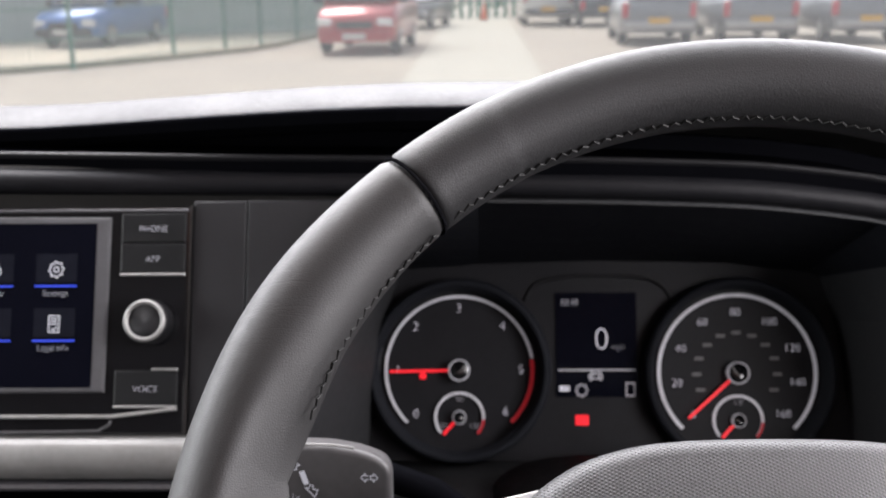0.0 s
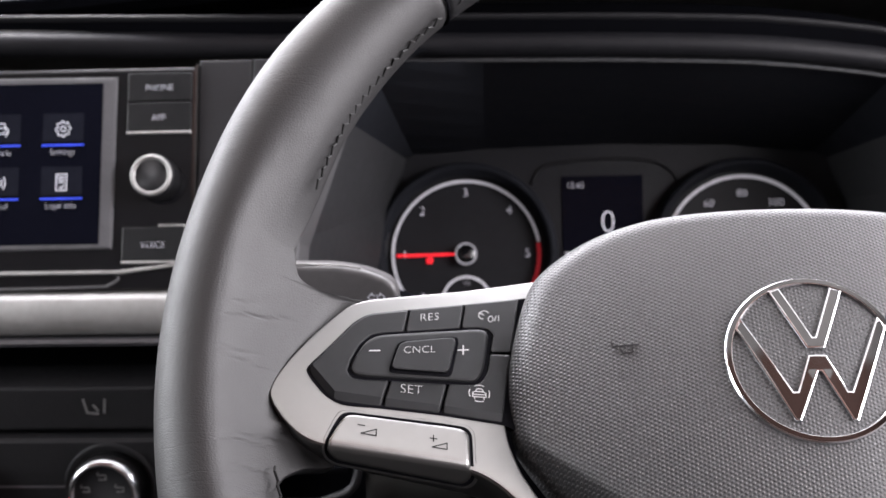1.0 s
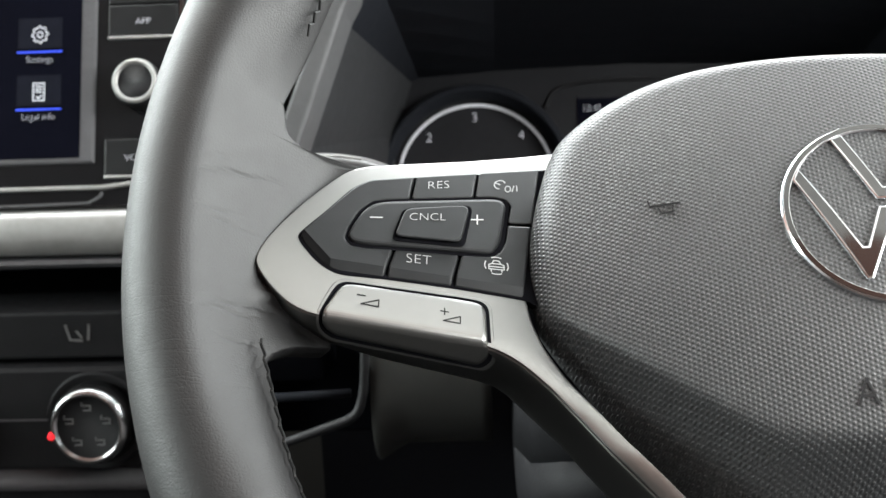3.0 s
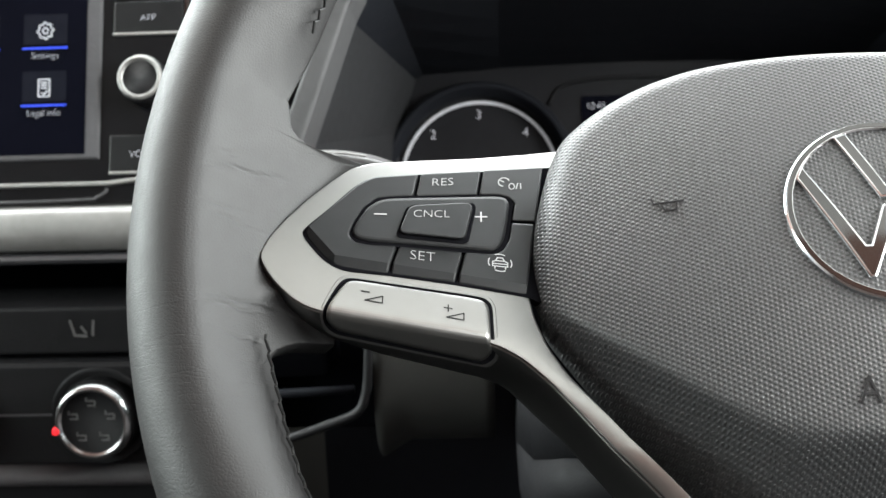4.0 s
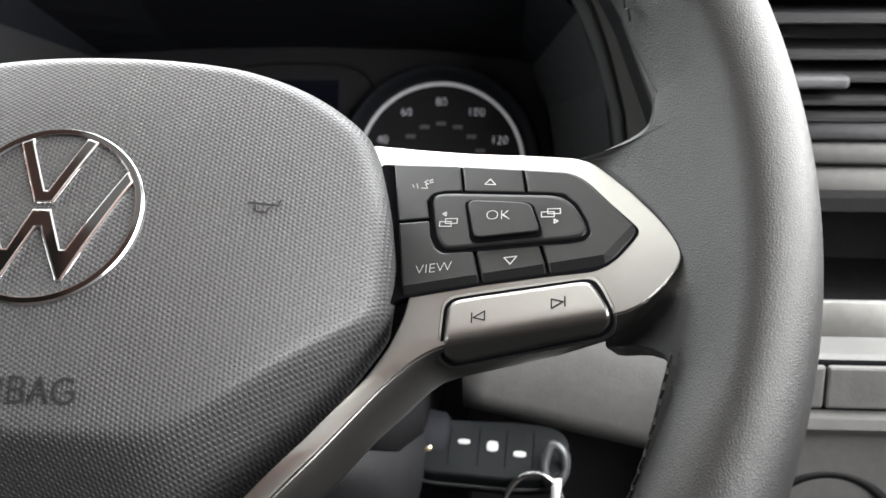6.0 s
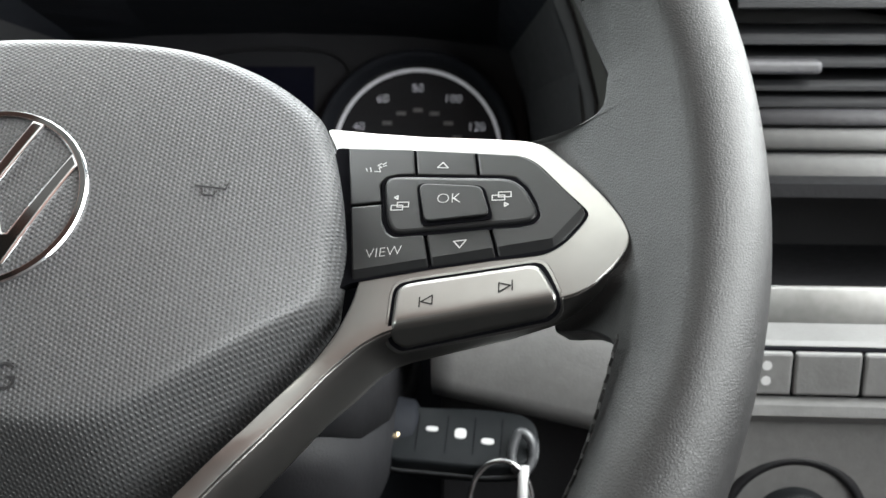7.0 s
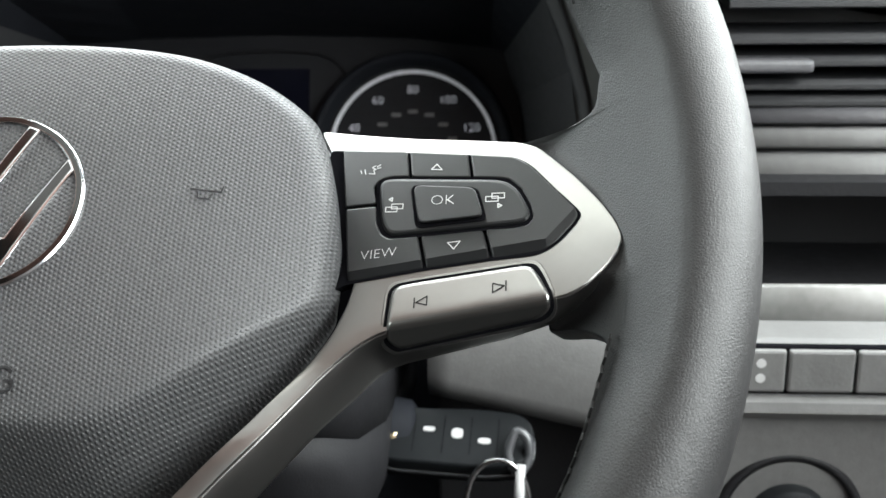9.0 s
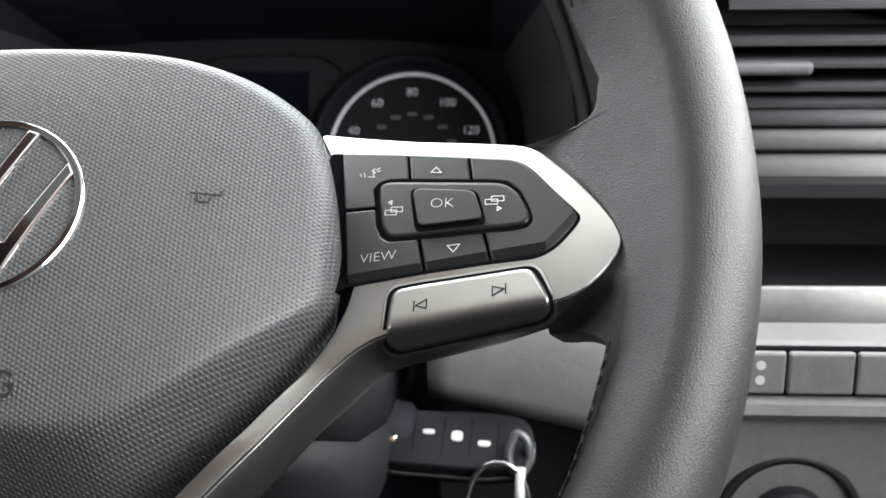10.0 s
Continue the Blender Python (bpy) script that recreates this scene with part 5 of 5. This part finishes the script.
FOB = rounded([(-0.031, -0.011), (-0.028, -0.0135), (0.010, -0.0145), (0.026, -0.0125), (0.0315, -0.006), (0.0315, 0.006), (0.026, 0.0125), (0.010, 0.0140), (-0.028, 0.0130), (-0.031, 0.010)], 0.005, 3)
body = part("fob", in_fob(prism(FOB, -0.0065, 0.0052, 0.0036, 4)), FOB_BLACK, key, "black plastic fob", True)
part("fob_edge", in_fob(prism([(x * 1.02, y * 1.04) for x, y in FOB], -0.0035, -0.0015, 0.0006, 2)), SATIN_DARK, key, "dark satin edge of the fob", True)
for x in (-0.0185, -0.0062, 0.0052, 0.0165):
    part("key_seam", in_fob(box(x - 0.0002, x + 0.0002, -0.009, 0.009, 0.0045, 0.00535)), GAP, body)
for x, y, wide, high in ((-0.0125, 0.0022, 0.0026, 0.0013), (-0.0005, 0.0008, 0.0025, 0.0026), (0.0110, -0.0022, 0.0027, 0.0015)):
    part("symbol", in_fob(prism([(x + wide * math.copysign(abs(math.cos(a)) ** 0.7, math.cos(a)), y + high * math.copysign(abs(math.sin(a)) ** 0.7, math.sin(a))) for a in (math.pi * k / 8 for k in range(16))], 0.0050, 0.0056, 0.0002, 1)), PRINT, body, "white symbol")
part("rivet", in_fob(lathe([(0.0, 0.0068), (0.0028, 0.0066), (0.0040, 0.005), (0.0040, 0.004)], pose(-0.028, 0.000, 0), 20)), BRASS, key, "warm bright rivet", True)
part("blade", tube([(0.174, 0.425, 1.292), (0.160, 0.43, 1.292)], 0.004, 10), CHROME_DARK, key)
part("end_loop", tube(smooth_path([(0.2255, 0.410, 1.301), (0.2305, 0.409, 1.298), (0.2305, 0.406, 1.290), (0.2265, 0.404, 1.286), (0.2225, 0.406, 1.292)], 6), 0.0020, 8, True), SATIN_DARK, key, "black loop of the fob", True)
ring = thing("key_ring", "thin steel key ring with a pale tag", "key ring")
part("ring", tube([(0.2185 + 0.0125 * math.cos(a), 0.396 + 0.004 * math.sin(a), 1.2770 + 0.0165 * math.sin(a)) for a in (2 * math.pi * j / 40 for j in range(40))], 0.0012, 8, True), CHROME_DARK, ring, "thin steel ring", True)
part("tie", tube([(0.2275, 0.400, 1.2915), (0.2270, 0.396, 1.278), (0.2265, 0.392, 1.262)], 0.0022, 8), PRINT, ring, "white tie", True)
part("tag", lathe([(0.0, 0.004), (0.013, 0.004), (0.0145, 0.0025), (0.0145, -0.002), (0.0, -0.003)], pose(0.2290, 0.388, 1.2590, 62, 12, 0), 40), PRINT, ring, "pale round tag", True)

# ---- climate panel ----
climate = thing("climate_panel", "black heater panel with round silver-ringed controls", "heater panel")
part("panel", extruded([(0.462, 1.3245), (0.460, 1.3230), (0.4595, 1.2755), (0.462, 1.2745), (0.50, 1.2745), (0.50, 1.3245)], [-0.60, -0.3, -0.115]), DASH, climate, "dark panel")
part("panel_line", box(-0.60, -0.21, 0.4588, 0.462, 1.2992, 1.3000), DASH_TOP, climate)
part("switch_bar", box(-0.60, -0.165, 0.466, 0.50, 1.3270, 1.3500, 0.0015), DASH, climate, "dark row of switches")
part("seat_symbol", strokes([[(-0.006, 0.004), (-0.0045, -0.003), (0.001, -0.0035)], [(0.005, 0.004), (0.004, -0.003)], [(-0.001, 0.001), (0.001, -0.002)]], 0.0012, Matrix.Translation((-0.1955, 0.4657, 1.3395)) @ face), SYMBOL_DIM, climate, "dim seat symbol")
for x, gap in ((-0.1890, 0), (-0.271, 1)):
    m = Matrix.Translation((x, 0.4595, 1.2995)) @ Matrix(((1, 0, 0), (0, 0.10, -0.995), (0, 0.995, 0.10))).to_4x4()
    k = part("control", lathe([(0.0, 0.0120), (0.0140, 0.0120), (0.0150, 0.0125), (0.0160, 0.004), (0.0205, 0.0)], m), DASH, climate, "black rotary control", True)
    part("control_ring", lathe([(0.0145, 0.0118), (0.0149, 0.0142), (0.0165, 0.0142), (0.0182, 0.010), (0.0192, 0.0)], m), CHROME_DARK, k, "satin silver ring", True)
    part("outer_ring", lathe([(0.0195, 0.0), (0.0225, 0.0035), (0.0240, 0.0)], m), DASH, k, "", True)
    for a in (90, 162, 234, 306, 18):
        part("symbol", strokes([[(-0.0016, -0.001), (0.0016, -0.001), (0.0016, 0.0012), (-0.0012, 0.0012)], [(-0.0022, 0.001), (-0.0022, 0.0026)]], 0.0007, m @ pose(0.0090 * math.cos(radians(a)), 0.0090 * math.sin(radians(a)), 0.0121)), SYMBOL_DIM, k)
    part("pointer", lathe([(0.0, 0.0152), (0.0014, 0.015), (0.0020, 0.013), (0.0020, 0.008)], m @ pose(-0.0166, -0.0035, 0), 16), RED, k, "red pointer")

# ---- cab shell ----
cab = thing("cab_wall", "closed van cab, its unseen roof and walls toned for reflections", "van cab", kind="structure")
# Unseen roof in patches of tone, placed for reflections in spokes and gloss.
part("roof_reflector", box(-0.10, 0.60, 0.02, 0.42, 1.99, 2.03), LINING, cab, "unseen roof panel, light for the spoke trim's reflection")
part("roof_reflector", box(-1.22, -0.104, 0.02, 0.42, 1.99, 2.03), WARM_REFLECTOR, cab, "unseen roof panel over the passenger, toned warm for reflections")
part("roof_reflector", box(-1.22, -0.124, -1.35, 0.016, 1.99, 2.03), TRIM_GREY, cab, "unseen roof panel, dark for the gloss reflections")
part("roof_reflector", box(-0.12, 0.60, -1.35, 0.016, 1.99, 2.03), WARM_REFLECTOR, cab, "unseen roof panel over the driver, toned warm for reflections")
# Added cover that hides the roof's toned patches from outside.
part("roof_skin", box(-1.22, 0.60, -1.40, 0.42, 2.034, 2.052, 0.006), REFLECT_GREY, cab, "unseen outer cover over the toned roof panels")
part("underbody", box(-1.14, 0.52, -1.30, 1.10, 0.035, 0.596), CARPET, cab, "dark underbody")
part("rear_panel", box(-1.22, 0.60, -1.40, -1.35, 0.65, 2.03), REAR_REFLECTOR, cab, "unseen rear wall toned warm for reflections")
# Floor kept near black so downward faces of the trim reflect dark.
part("cab_floor", box(-1.22, 0.60, -1.40, 1.30, 0.60, 0.65), CARPET, cab, "dark floor covering")
part("front_panel", box(-1.22, 0.60, 1.14, 1.20, 0.65, 1.47), TRIM_GREY, cab)
for x in (-1.22, 0.545):
    # Driver's side is pale so that the wheel's right flank reflects it.
    part("door_trim", box(x, x + 0.055, -1.35, 1.20, 0.65, 1.47), REFLECT_GREY if x > 0 else TRIM_GREY, cab, "lower door trim")
    part("window_header", box(x, x + 0.055, -1.35, 0.42, 1.94, 1.99), LINING, cab)
    part("door_pillar", box(x, x + 0.055, -1.35, -0.62, 1.47, 1.94), LINING, cab)
    a = [(0.42, 1.99), (0.34, 1.99), (0.98, 1.47), (1.08, 1.47)]
    part("windscreen_pillar", extruded(a, [x, x + 0.05]), LINING, cab)
GLASS = bpy.data.materials.new("window_glass")
GLASS.use_nodes = True
gn = GLASS.node_tree
gn.nodes.remove(gn.nodes["Principled BSDF"])
clear, shine, both = gn.nodes.new("ShaderNodeBsdfTransparent"), gn.nodes.new("ShaderNodeBsdfGlossy"), gn.nodes.new("ShaderNodeMixShader")
clear.inputs["Color"].default_value = (0.96, 0.98, 0.97, 1)
shine.inputs["Roughness"].default_value = 0.01
both.inputs[0].default_value = 0.03
gn.links.new(clear.outputs[0], both.inputs[1])
gn.links.new(shine.outputs[0], both.inputs[2])
# Translucent veil mixed into the glass stands for the haze over the yard.
haze, veil = gn.nodes.new("ShaderNodeBsdfTranslucent"), gn.nodes.new("ShaderNodeMixShader")
haze.inputs["Color"].default_value = (0.8, 0.83, 0.84, 1)
veil.inputs[0].default_value = 0.06
gn.links.new(both.outputs[0], veil.inputs[1])
gn.links.new(haze.outputs[0], veil.inputs[2])
gn.links.new(veil.outputs[0], gn.nodes["Material Output"].inputs["Surface"])
pane = part("windscreen_glass", extruded([(1.06, 1.485), (1.064, 1.485), (0.404, 1.99), (0.40, 1.99)], [-1.165, 0.545]), GLASS, cab, "clear windscreen")
pane.visible_shadow = False

# ---- outside: a yard with parked vehicles ----
CONCRETE = material("tan_concrete_yard", (0.42, 0.37, 0.31), 0.9, grain=0.01, grain_size=0.05, vary=0.2, spread=3.0)
PATH = material("pale_concrete_lane", (0.52, 0.49, 0.42), 0.9, grain=0.01, grain_size=0.05, vary=0.12, spread=2.0)
KERB = material("grey_green_verge", (0.20, 0.20, 0.13), 0.95, grain=0.02, grain_size=0.08, vary=0.3, spread=0.6)
SLAB = material("cream_gravel", (0.60, 0.53, 0.42), 0.9, grain=0.01, grain_size=0.03, vary=0.15, spread=1.5)
CLAD = material("pale_metal_cladding", (0.42, 0.50, 0.48), 0.5, vary=0.08, spread=2.0)
GREEN = material("green_coated_steel", (0.05, 0.20, 0.14), 0.45, vary=0.2)
HEDGE = material("hedge_leaves", (0.08, 0.15, 0.07), 0.7, vary=0.5, spread=0.4)
RUBBER = material("tyre_rubber", (0.02, 0.02, 0.02), 0.8)
ALLOY = material("alloy", (0.45, 0.45, 0.46), 0.35, 0.7)
TINT = material("car_window", (0.03, 0.04, 0.045), 0.08, coat=0.5)
PLATE = material("amber_plate", (0.75, 0.42, 0.05), 0.5)
PLATE_W = material("white_plate", (0.7, 0.68, 0.66), 0.5)
LAMP_R = material("red_lamp", (0.5, 0.03, 0.05), 0.2, coat=0.5)
LAMP_W = material("clear_lamp", (0.75, 0.75, 0.75), 0.15, coat=0.5)
BUMPER = material("grey_bumper", (0.03, 0.03, 0.032), 0.6)

ground = part("ground", box(-400, 400, -60, 900, -0.3, 0.0), CONCRETE)
tagged(ground, "tan concrete yard reaching to the horizon", "ground", kind="structure")
lane = part("road", grid([[(-1.25, y, 0.006), (1.0 + 0.008 * y, y, 0.006)] for y in (4, 20, 40, 60, 90)]), PATH)
tagged(lane, "pale concrete lane between parked vehicles", "road", kind="structure")
verge = part("pavement", extruded([(-0.22, 0.0), (-0.22, 0.10), (0.0, 0.12), (0.22, 0.06), (0.22, 0.0)], [-40, -14, -9.2, -8.1, -6.9, -5.6, -5.2, -4.9], lambda x: (lerp(x, [(-40, 6.0), (-9.2, 20.2), (-8.1, 21.6), (-6.9, 23.7), (-5.6, 26.6), (-5.2, 29.0), (-4.9, 33.0)]), 0)), KERB)
tagged(verge, "low weedy kerb along the fence", "kerb", kind="structure")
gravel = part("pavement", grid([[(x, y, 0.008), (x, 60, 0.008)] for x, y in ((-60, -2.0), (-40, 6.2), (-9.2, 20.4), (-8.1, 21.8), (-6.9, 23.9), (-5.6, 26.8), (-5.2, 29.2), (-4.9, 33.0))]), SLAB)
tagged(gravel, "cream gravel strip behind the fence", "pavement", kind="structure")

paints = {}


def paint(name, color, metal=0.3):
    if name not in paints:
        paints[name] = material(name, color, 0.3, metal, vary=0.06, spread=0.8, coat=0.6)
    return paints[name]


def vehicle(name, label, category, m, colour, length, width, height, bonnet, belt, plate, front_on, load=0.0):
    """A parked vehicle standing at m, its nose to +y; load: length of an open pickup bed."""
    v = thing(name, label, category, m)
    hw, hl, sill = width / 2, length / 2, 0.32
    def ring(y, w, z0, z1):
        b = 0.10
        return [(-w, y, z0), (w, y, z0), (w * 1.01, y, (z0 + z1) / 2), (w, y, z1 - b), (w - b, y, z1), (-w + b, y, z1), (-w, y, z1 - b), (-w * 1.01, y, (z0 + z1) / 2)]
    nose = belt - 0.12
    part("body", grid([ring(-hl, hw * 0.93, sill + 0.12, belt - 0.05), ring(-hl + 0.15, hw, sill, belt), ring(hl - bonnet, hw, sill, belt), ring(hl - 0.35, hw * 0.98, sill, nose), ring(hl - 0.05, hw * 0.90, sill + 0.02, nose - 0.18), ring(hl, hw * 0.85, sill + 0.1, nose - 0.3)], True, True), colour, v, "", True)
    c0, c1 = -hl + 0.12 + load, hl - bonnet + 0.25
    rake = 0.55 if bonnet > 0.6 else 0.35
    top = [[(-hw * 0.93, y0, belt - 0.02), (hw * 0.93, y0, belt - 0.02), (hw * 0.80, y1, height - 0.06), (hw * 0.72, y1, height), (-hw * 0.72, y1, height), (-hw * 0.80, y1, height - 0.06)] for y0, y1 in ((c0, c0 + 0.18), (c0 + 0.5, c0 + 0.55), (c1 - rake - 0.3, c1 - rake - 0.2), (c1, c1 - rake))]
    part("cabin", grid(top, True, True), colour, v, "", True)
    win = height - belt
    for side in (-1, 1):
        part("side_window", grid([[(side * hw * 0.935, c0 + 0.25, belt + 0.05), (side * hw * 0.935, c1 - 0.25, belt + 0.05)], [(side * hw * 0.835, c0 + 0.38, height - 0.14), (side * hw * 0.835, c1 - rake - 0.1, height - 0.14)]]), TINT, v)
        part("mirror", box(side * (hw + 0.10) - 0.09, side * (hw + 0.10) + 0.09, c1 - 0.35, c1 - 0.2, belt + 0.02, belt + 0.2, 0.03), BUMPER, v)
        part("tail_lamp", box(side * (hw - 0.09) - 0.08, side * (hw - 0.09) + 0.08, -hl - 0.015, -hl + 0.1, belt - 0.42, belt - 0.06, 0.02), LAMP_R, v)
        part("headlamp", box(side * (hw - 0.24) - 0.18, side * (hw - 0.24) + 0.18, hl - 0.16, hl + 0.005, nose - 0.38, nose - 0.2, 0.04), LAMP_W, v)
        for y in (-hl + 0.19 * length, hl - 0.19 * length):
            wh = part("wheel", lathe([(0.0, -0.11), (0.30, -0.11), (0.34, -0.07), (0.34, 0.07), (0.30, 0.11), (0.0, 0.11)], pose(side * (hw - 0.10), y, 0.34, 0, 90), 24), RUBBER, v)
            part("rim", lathe([(0.0, side * 0.125), (0.21, side * 0.12), (0.23, side * 0.10)], pose(side * (hw - 0.10), y, 0.34, 0, 90), 20), ALLOY, wh)
    part("windscreen", grid([[(-hw * 0.84, c1 + 0.012, belt + 0.06), (hw * 0.84, c1 + 0.012, belt + 0.06)], [(-hw * 0.70, c1 - rake + 0.02, height - 0.12), (hw * 0.70, c1 - rake + 0.02, height - 0.12)]]), TINT, v)
    part("rear_window", grid([[(-hw * 0.80, c0 + 0.0, belt + 0.08), (hw * 0.80, c0 + 0.0, belt + 0.08)], [(-hw * 0.68, c0 + 0.12, height - 0.14), (hw * 0.68, c0 + 0.12, height - 0.14)]]), TINT, v)
    part("rear_bumper", box(-hw * 0.92, hw * 0.92, -hl - 0.12, -hl + 0.1, 0.42, 0.62, 0.04), ALLOY if load else BUMPER, v)
    part("front_bumper", box(-hw * 0.86, hw * 0.86, hl - 0.12, hl + 0.08, 0.30, 0.56, 0.06), BUMPER if load else colour, v)
    part("grille", box(-hw * 0.45, hw * 0.45, hl - 0.05, hl + 0.03, nose - 0.42, nose - 0.26, 0.02), BUMPER, v)
    part("rear_plate", box(-0.26, 0.26, -hl - 0.14, -hl - 0.11, 0.56, 0.70), PLATE, v, "plain amber plate")
    part("front_plate", box(-0.26, 0.26, hl + 0.07, hl + 0.10, 0.38, 0.50), PLATE_W, v, "plain white plate")
    if load:
        part("load_bed", box(-hw * 0.85, hw * 0.85, -hl + 0.06, c0, belt - 0.012, belt + 0.012, 0.005), BUMPER, v, "dark bed cover")
    return v


RED_P, BLUE_P, GREY_P = paint("red_paint", (0.42, 0.05, 0.06)), paint("blue_paint", (0.03, 0.14, 0.42)), paint("grey_paint", (0.22, 0.23, 0.25))
vehicle("passenger_van", "red van parked facing the camera in the yard", "van", pose(-2.65, 26.6, 0, 0, 0, 177), RED_P, 4.9, 1.85, 1.95, 1.1, 1.15, 0, True)
vehicle("pickup_truck", "bright blue pickup behind a green fence", "pickup truck", pose(-10.9, 31.0, 0, 0, 0, 175), BLUE_P, 5.2, 1.86, 1.80, 1.35, 1.08, 0, True, 1.5)
vehicle("parked_car", "dark car parked far down the yard", "car", pose(-2.2, 39.4, 0, 0, 0, 170), paint("dark_grey_paint", (0.06, 0.06, 0.07)), 4.4, 1.8, 1.5, 1.2, 0.95, 0, True)
vehicle("box_van", "white van parked far down the yard", "van", pose(2.55, 41.0, 0, 0, 0, 0), paint("white_paint", (0.75, 0.74, 0.70), 0.0), 5.0, 1.8, 2.3, 0.9, 1.3, 0, False)
for i, (x, y) in enumerate(((4.55, 28.7), (7.0, 28.7), (9.5, 28.4))):
    vehicle("pickup_truck", "grey pickup parked tail first with amber plate", "pickup truck", pose(x, y, 0, 0, 0, -3), GREY_P, 5.2, 1.8, 1.80, 1.35, 1.12, 0, False, 1.5)["group"] = "pickups in a row"
vehicle("parked_car", "dark car parked beyond the pickups", "car", pose(4.3, 39.4, 0, 0, 0, 4), paint("black_paint", (0.04, 0.04, 0.045)), 4.5, 1.8, 1.6, 1.2, 0.98, 0, False)

fence = thing("fence", "green welded mesh fence on posts", "fence", Matrix.Identity(4))
POSTS = [(-15.5, 17.6), (-11.4, 19.3), (-8.1, 21.0), (-7.1, 24.7), (-6.4, 26.9), (-5.8, 28.5), (-5.2, 30.7), (-4.9, 34.0), (-4.6, 38.0)]
for x, y in POSTS:
    part("post", box(x - 0.04, x + 0.04, y - 0.04, y + 0.04, 0, 2.4, 0.01), GREEN, fence)
for (ax, ay), (bx, by) in zip(POSTS, POSTS[1:]):
    for z in (0.12, 0.6, 1.2, 1.8, 2.35):
        part("rail", tube([(ax, ay, z), (bx, by, z)], 0.012, 6), GREEN, fence)
    n = 14
    wires = bmesh.new()
    for k in range(1, n * 2):
        f = k / (2 * n)
        x, y = ax + (bx - ax) * f, ay + (by - ay) * f
        bmesh.ops.create_cube(wires, size=1, matrix=Matrix.Translation((x, y, 1.2)) @ Matrix.Diagonal((0.008, 0.008, 2.3, 1)))
    part("mesh_panel", wires, GREEN, fence)
shed = thing("warehouse", "long pale metal-clad warehouse beyond the yard", "warehouse", Matrix.Identity(4))
part("wall", prism([(-46, 17.6), (-4.9, 38.2), (-5.3, 39.0), (-46.4, 18.4)], 0, 6.0), CLAD, shed)
part("roof", prism([(-46.3, 17.3), (-4.6, 38.1), (-14.0, 56.0), (-55.0, 36.0)], 6.0, 6.3), BUMPER, shed)
for i in range(40):
    x = -45.5 + i
    part("cladding_rib", prism([(x, 17.6 + 0.5012 * (x + 46) - 0.06), (x + 0.08, 17.6 + 0.5012 * (x + 46.08) - 0.06), (x + 0.08, 17.6 + 0.5012 * (x + 46.08) + 0.02), (x, 17.6 + 0.5012 * (x + 46) + 0.02)], 0, 6.0), CLAD, shed)
gate = thing("fence", "green palisade fence at the yard's far end", "fence", Matrix.Identity(4))
for i in range(60):
    part("slat", box(-4.4 + 0.4 * i, -4.22 + 0.4 * i, 49, 49.03, 0, 2.4), GREEN, gate)
part("rail", box(-4.4, 19.4, 49.03, 49.08, 0.6, 0.68), GREEN, gate)
part("rail", box(-4.4, 19.4, 49.03, 49.08, 1.9, 1.98), GREEN, gate)
random.seed(5)
hedge = bmesh.new()
for i in range(2600):
    x, y, z = random.uniform(-4, 40), random.uniform(51, 55), random.random() ** 0.8 * (3.6 + 1.2 * noise.noise((i * 0.01, 0, 0)))
    s = random.uniform(0.15, 0.4)
    q = [hedge.verts.new(Matrix.Translation((x, y, z)) @ Euler((random.random() * 6, random.random() * 6, random.random() * 6)).to_matrix().to_4x4() @ Vector(p)) for p in ((-s, 0, 0), (0, -s * 0.5, 0.1), (s, 0, 0), (0, s * 0.5, 0.1))]
    hedge.faces.new(q)
tagged(part("hedge", hedge, HEDGE), "dark green hedge and scrub beyond the yard", "hedge", kind="stuff")
cone = thing("traffic_cone", "orange traffic cone far down the lane", "traffic cone", pose(0.3, 45.5, 0))
part("cone", lathe([(0.0, 0.75), (0.03, 0.75), (0.16, 0.04), (0.16, 0.0)], Matrix.Identity(4), 16), material("orange_plastic", (0.8, 0.16, 0.05), 0.5), cone)
part("foot", box(-0.2, 0.2, -0.2, 0.2, 0, 0.04), RUBBER, cone)
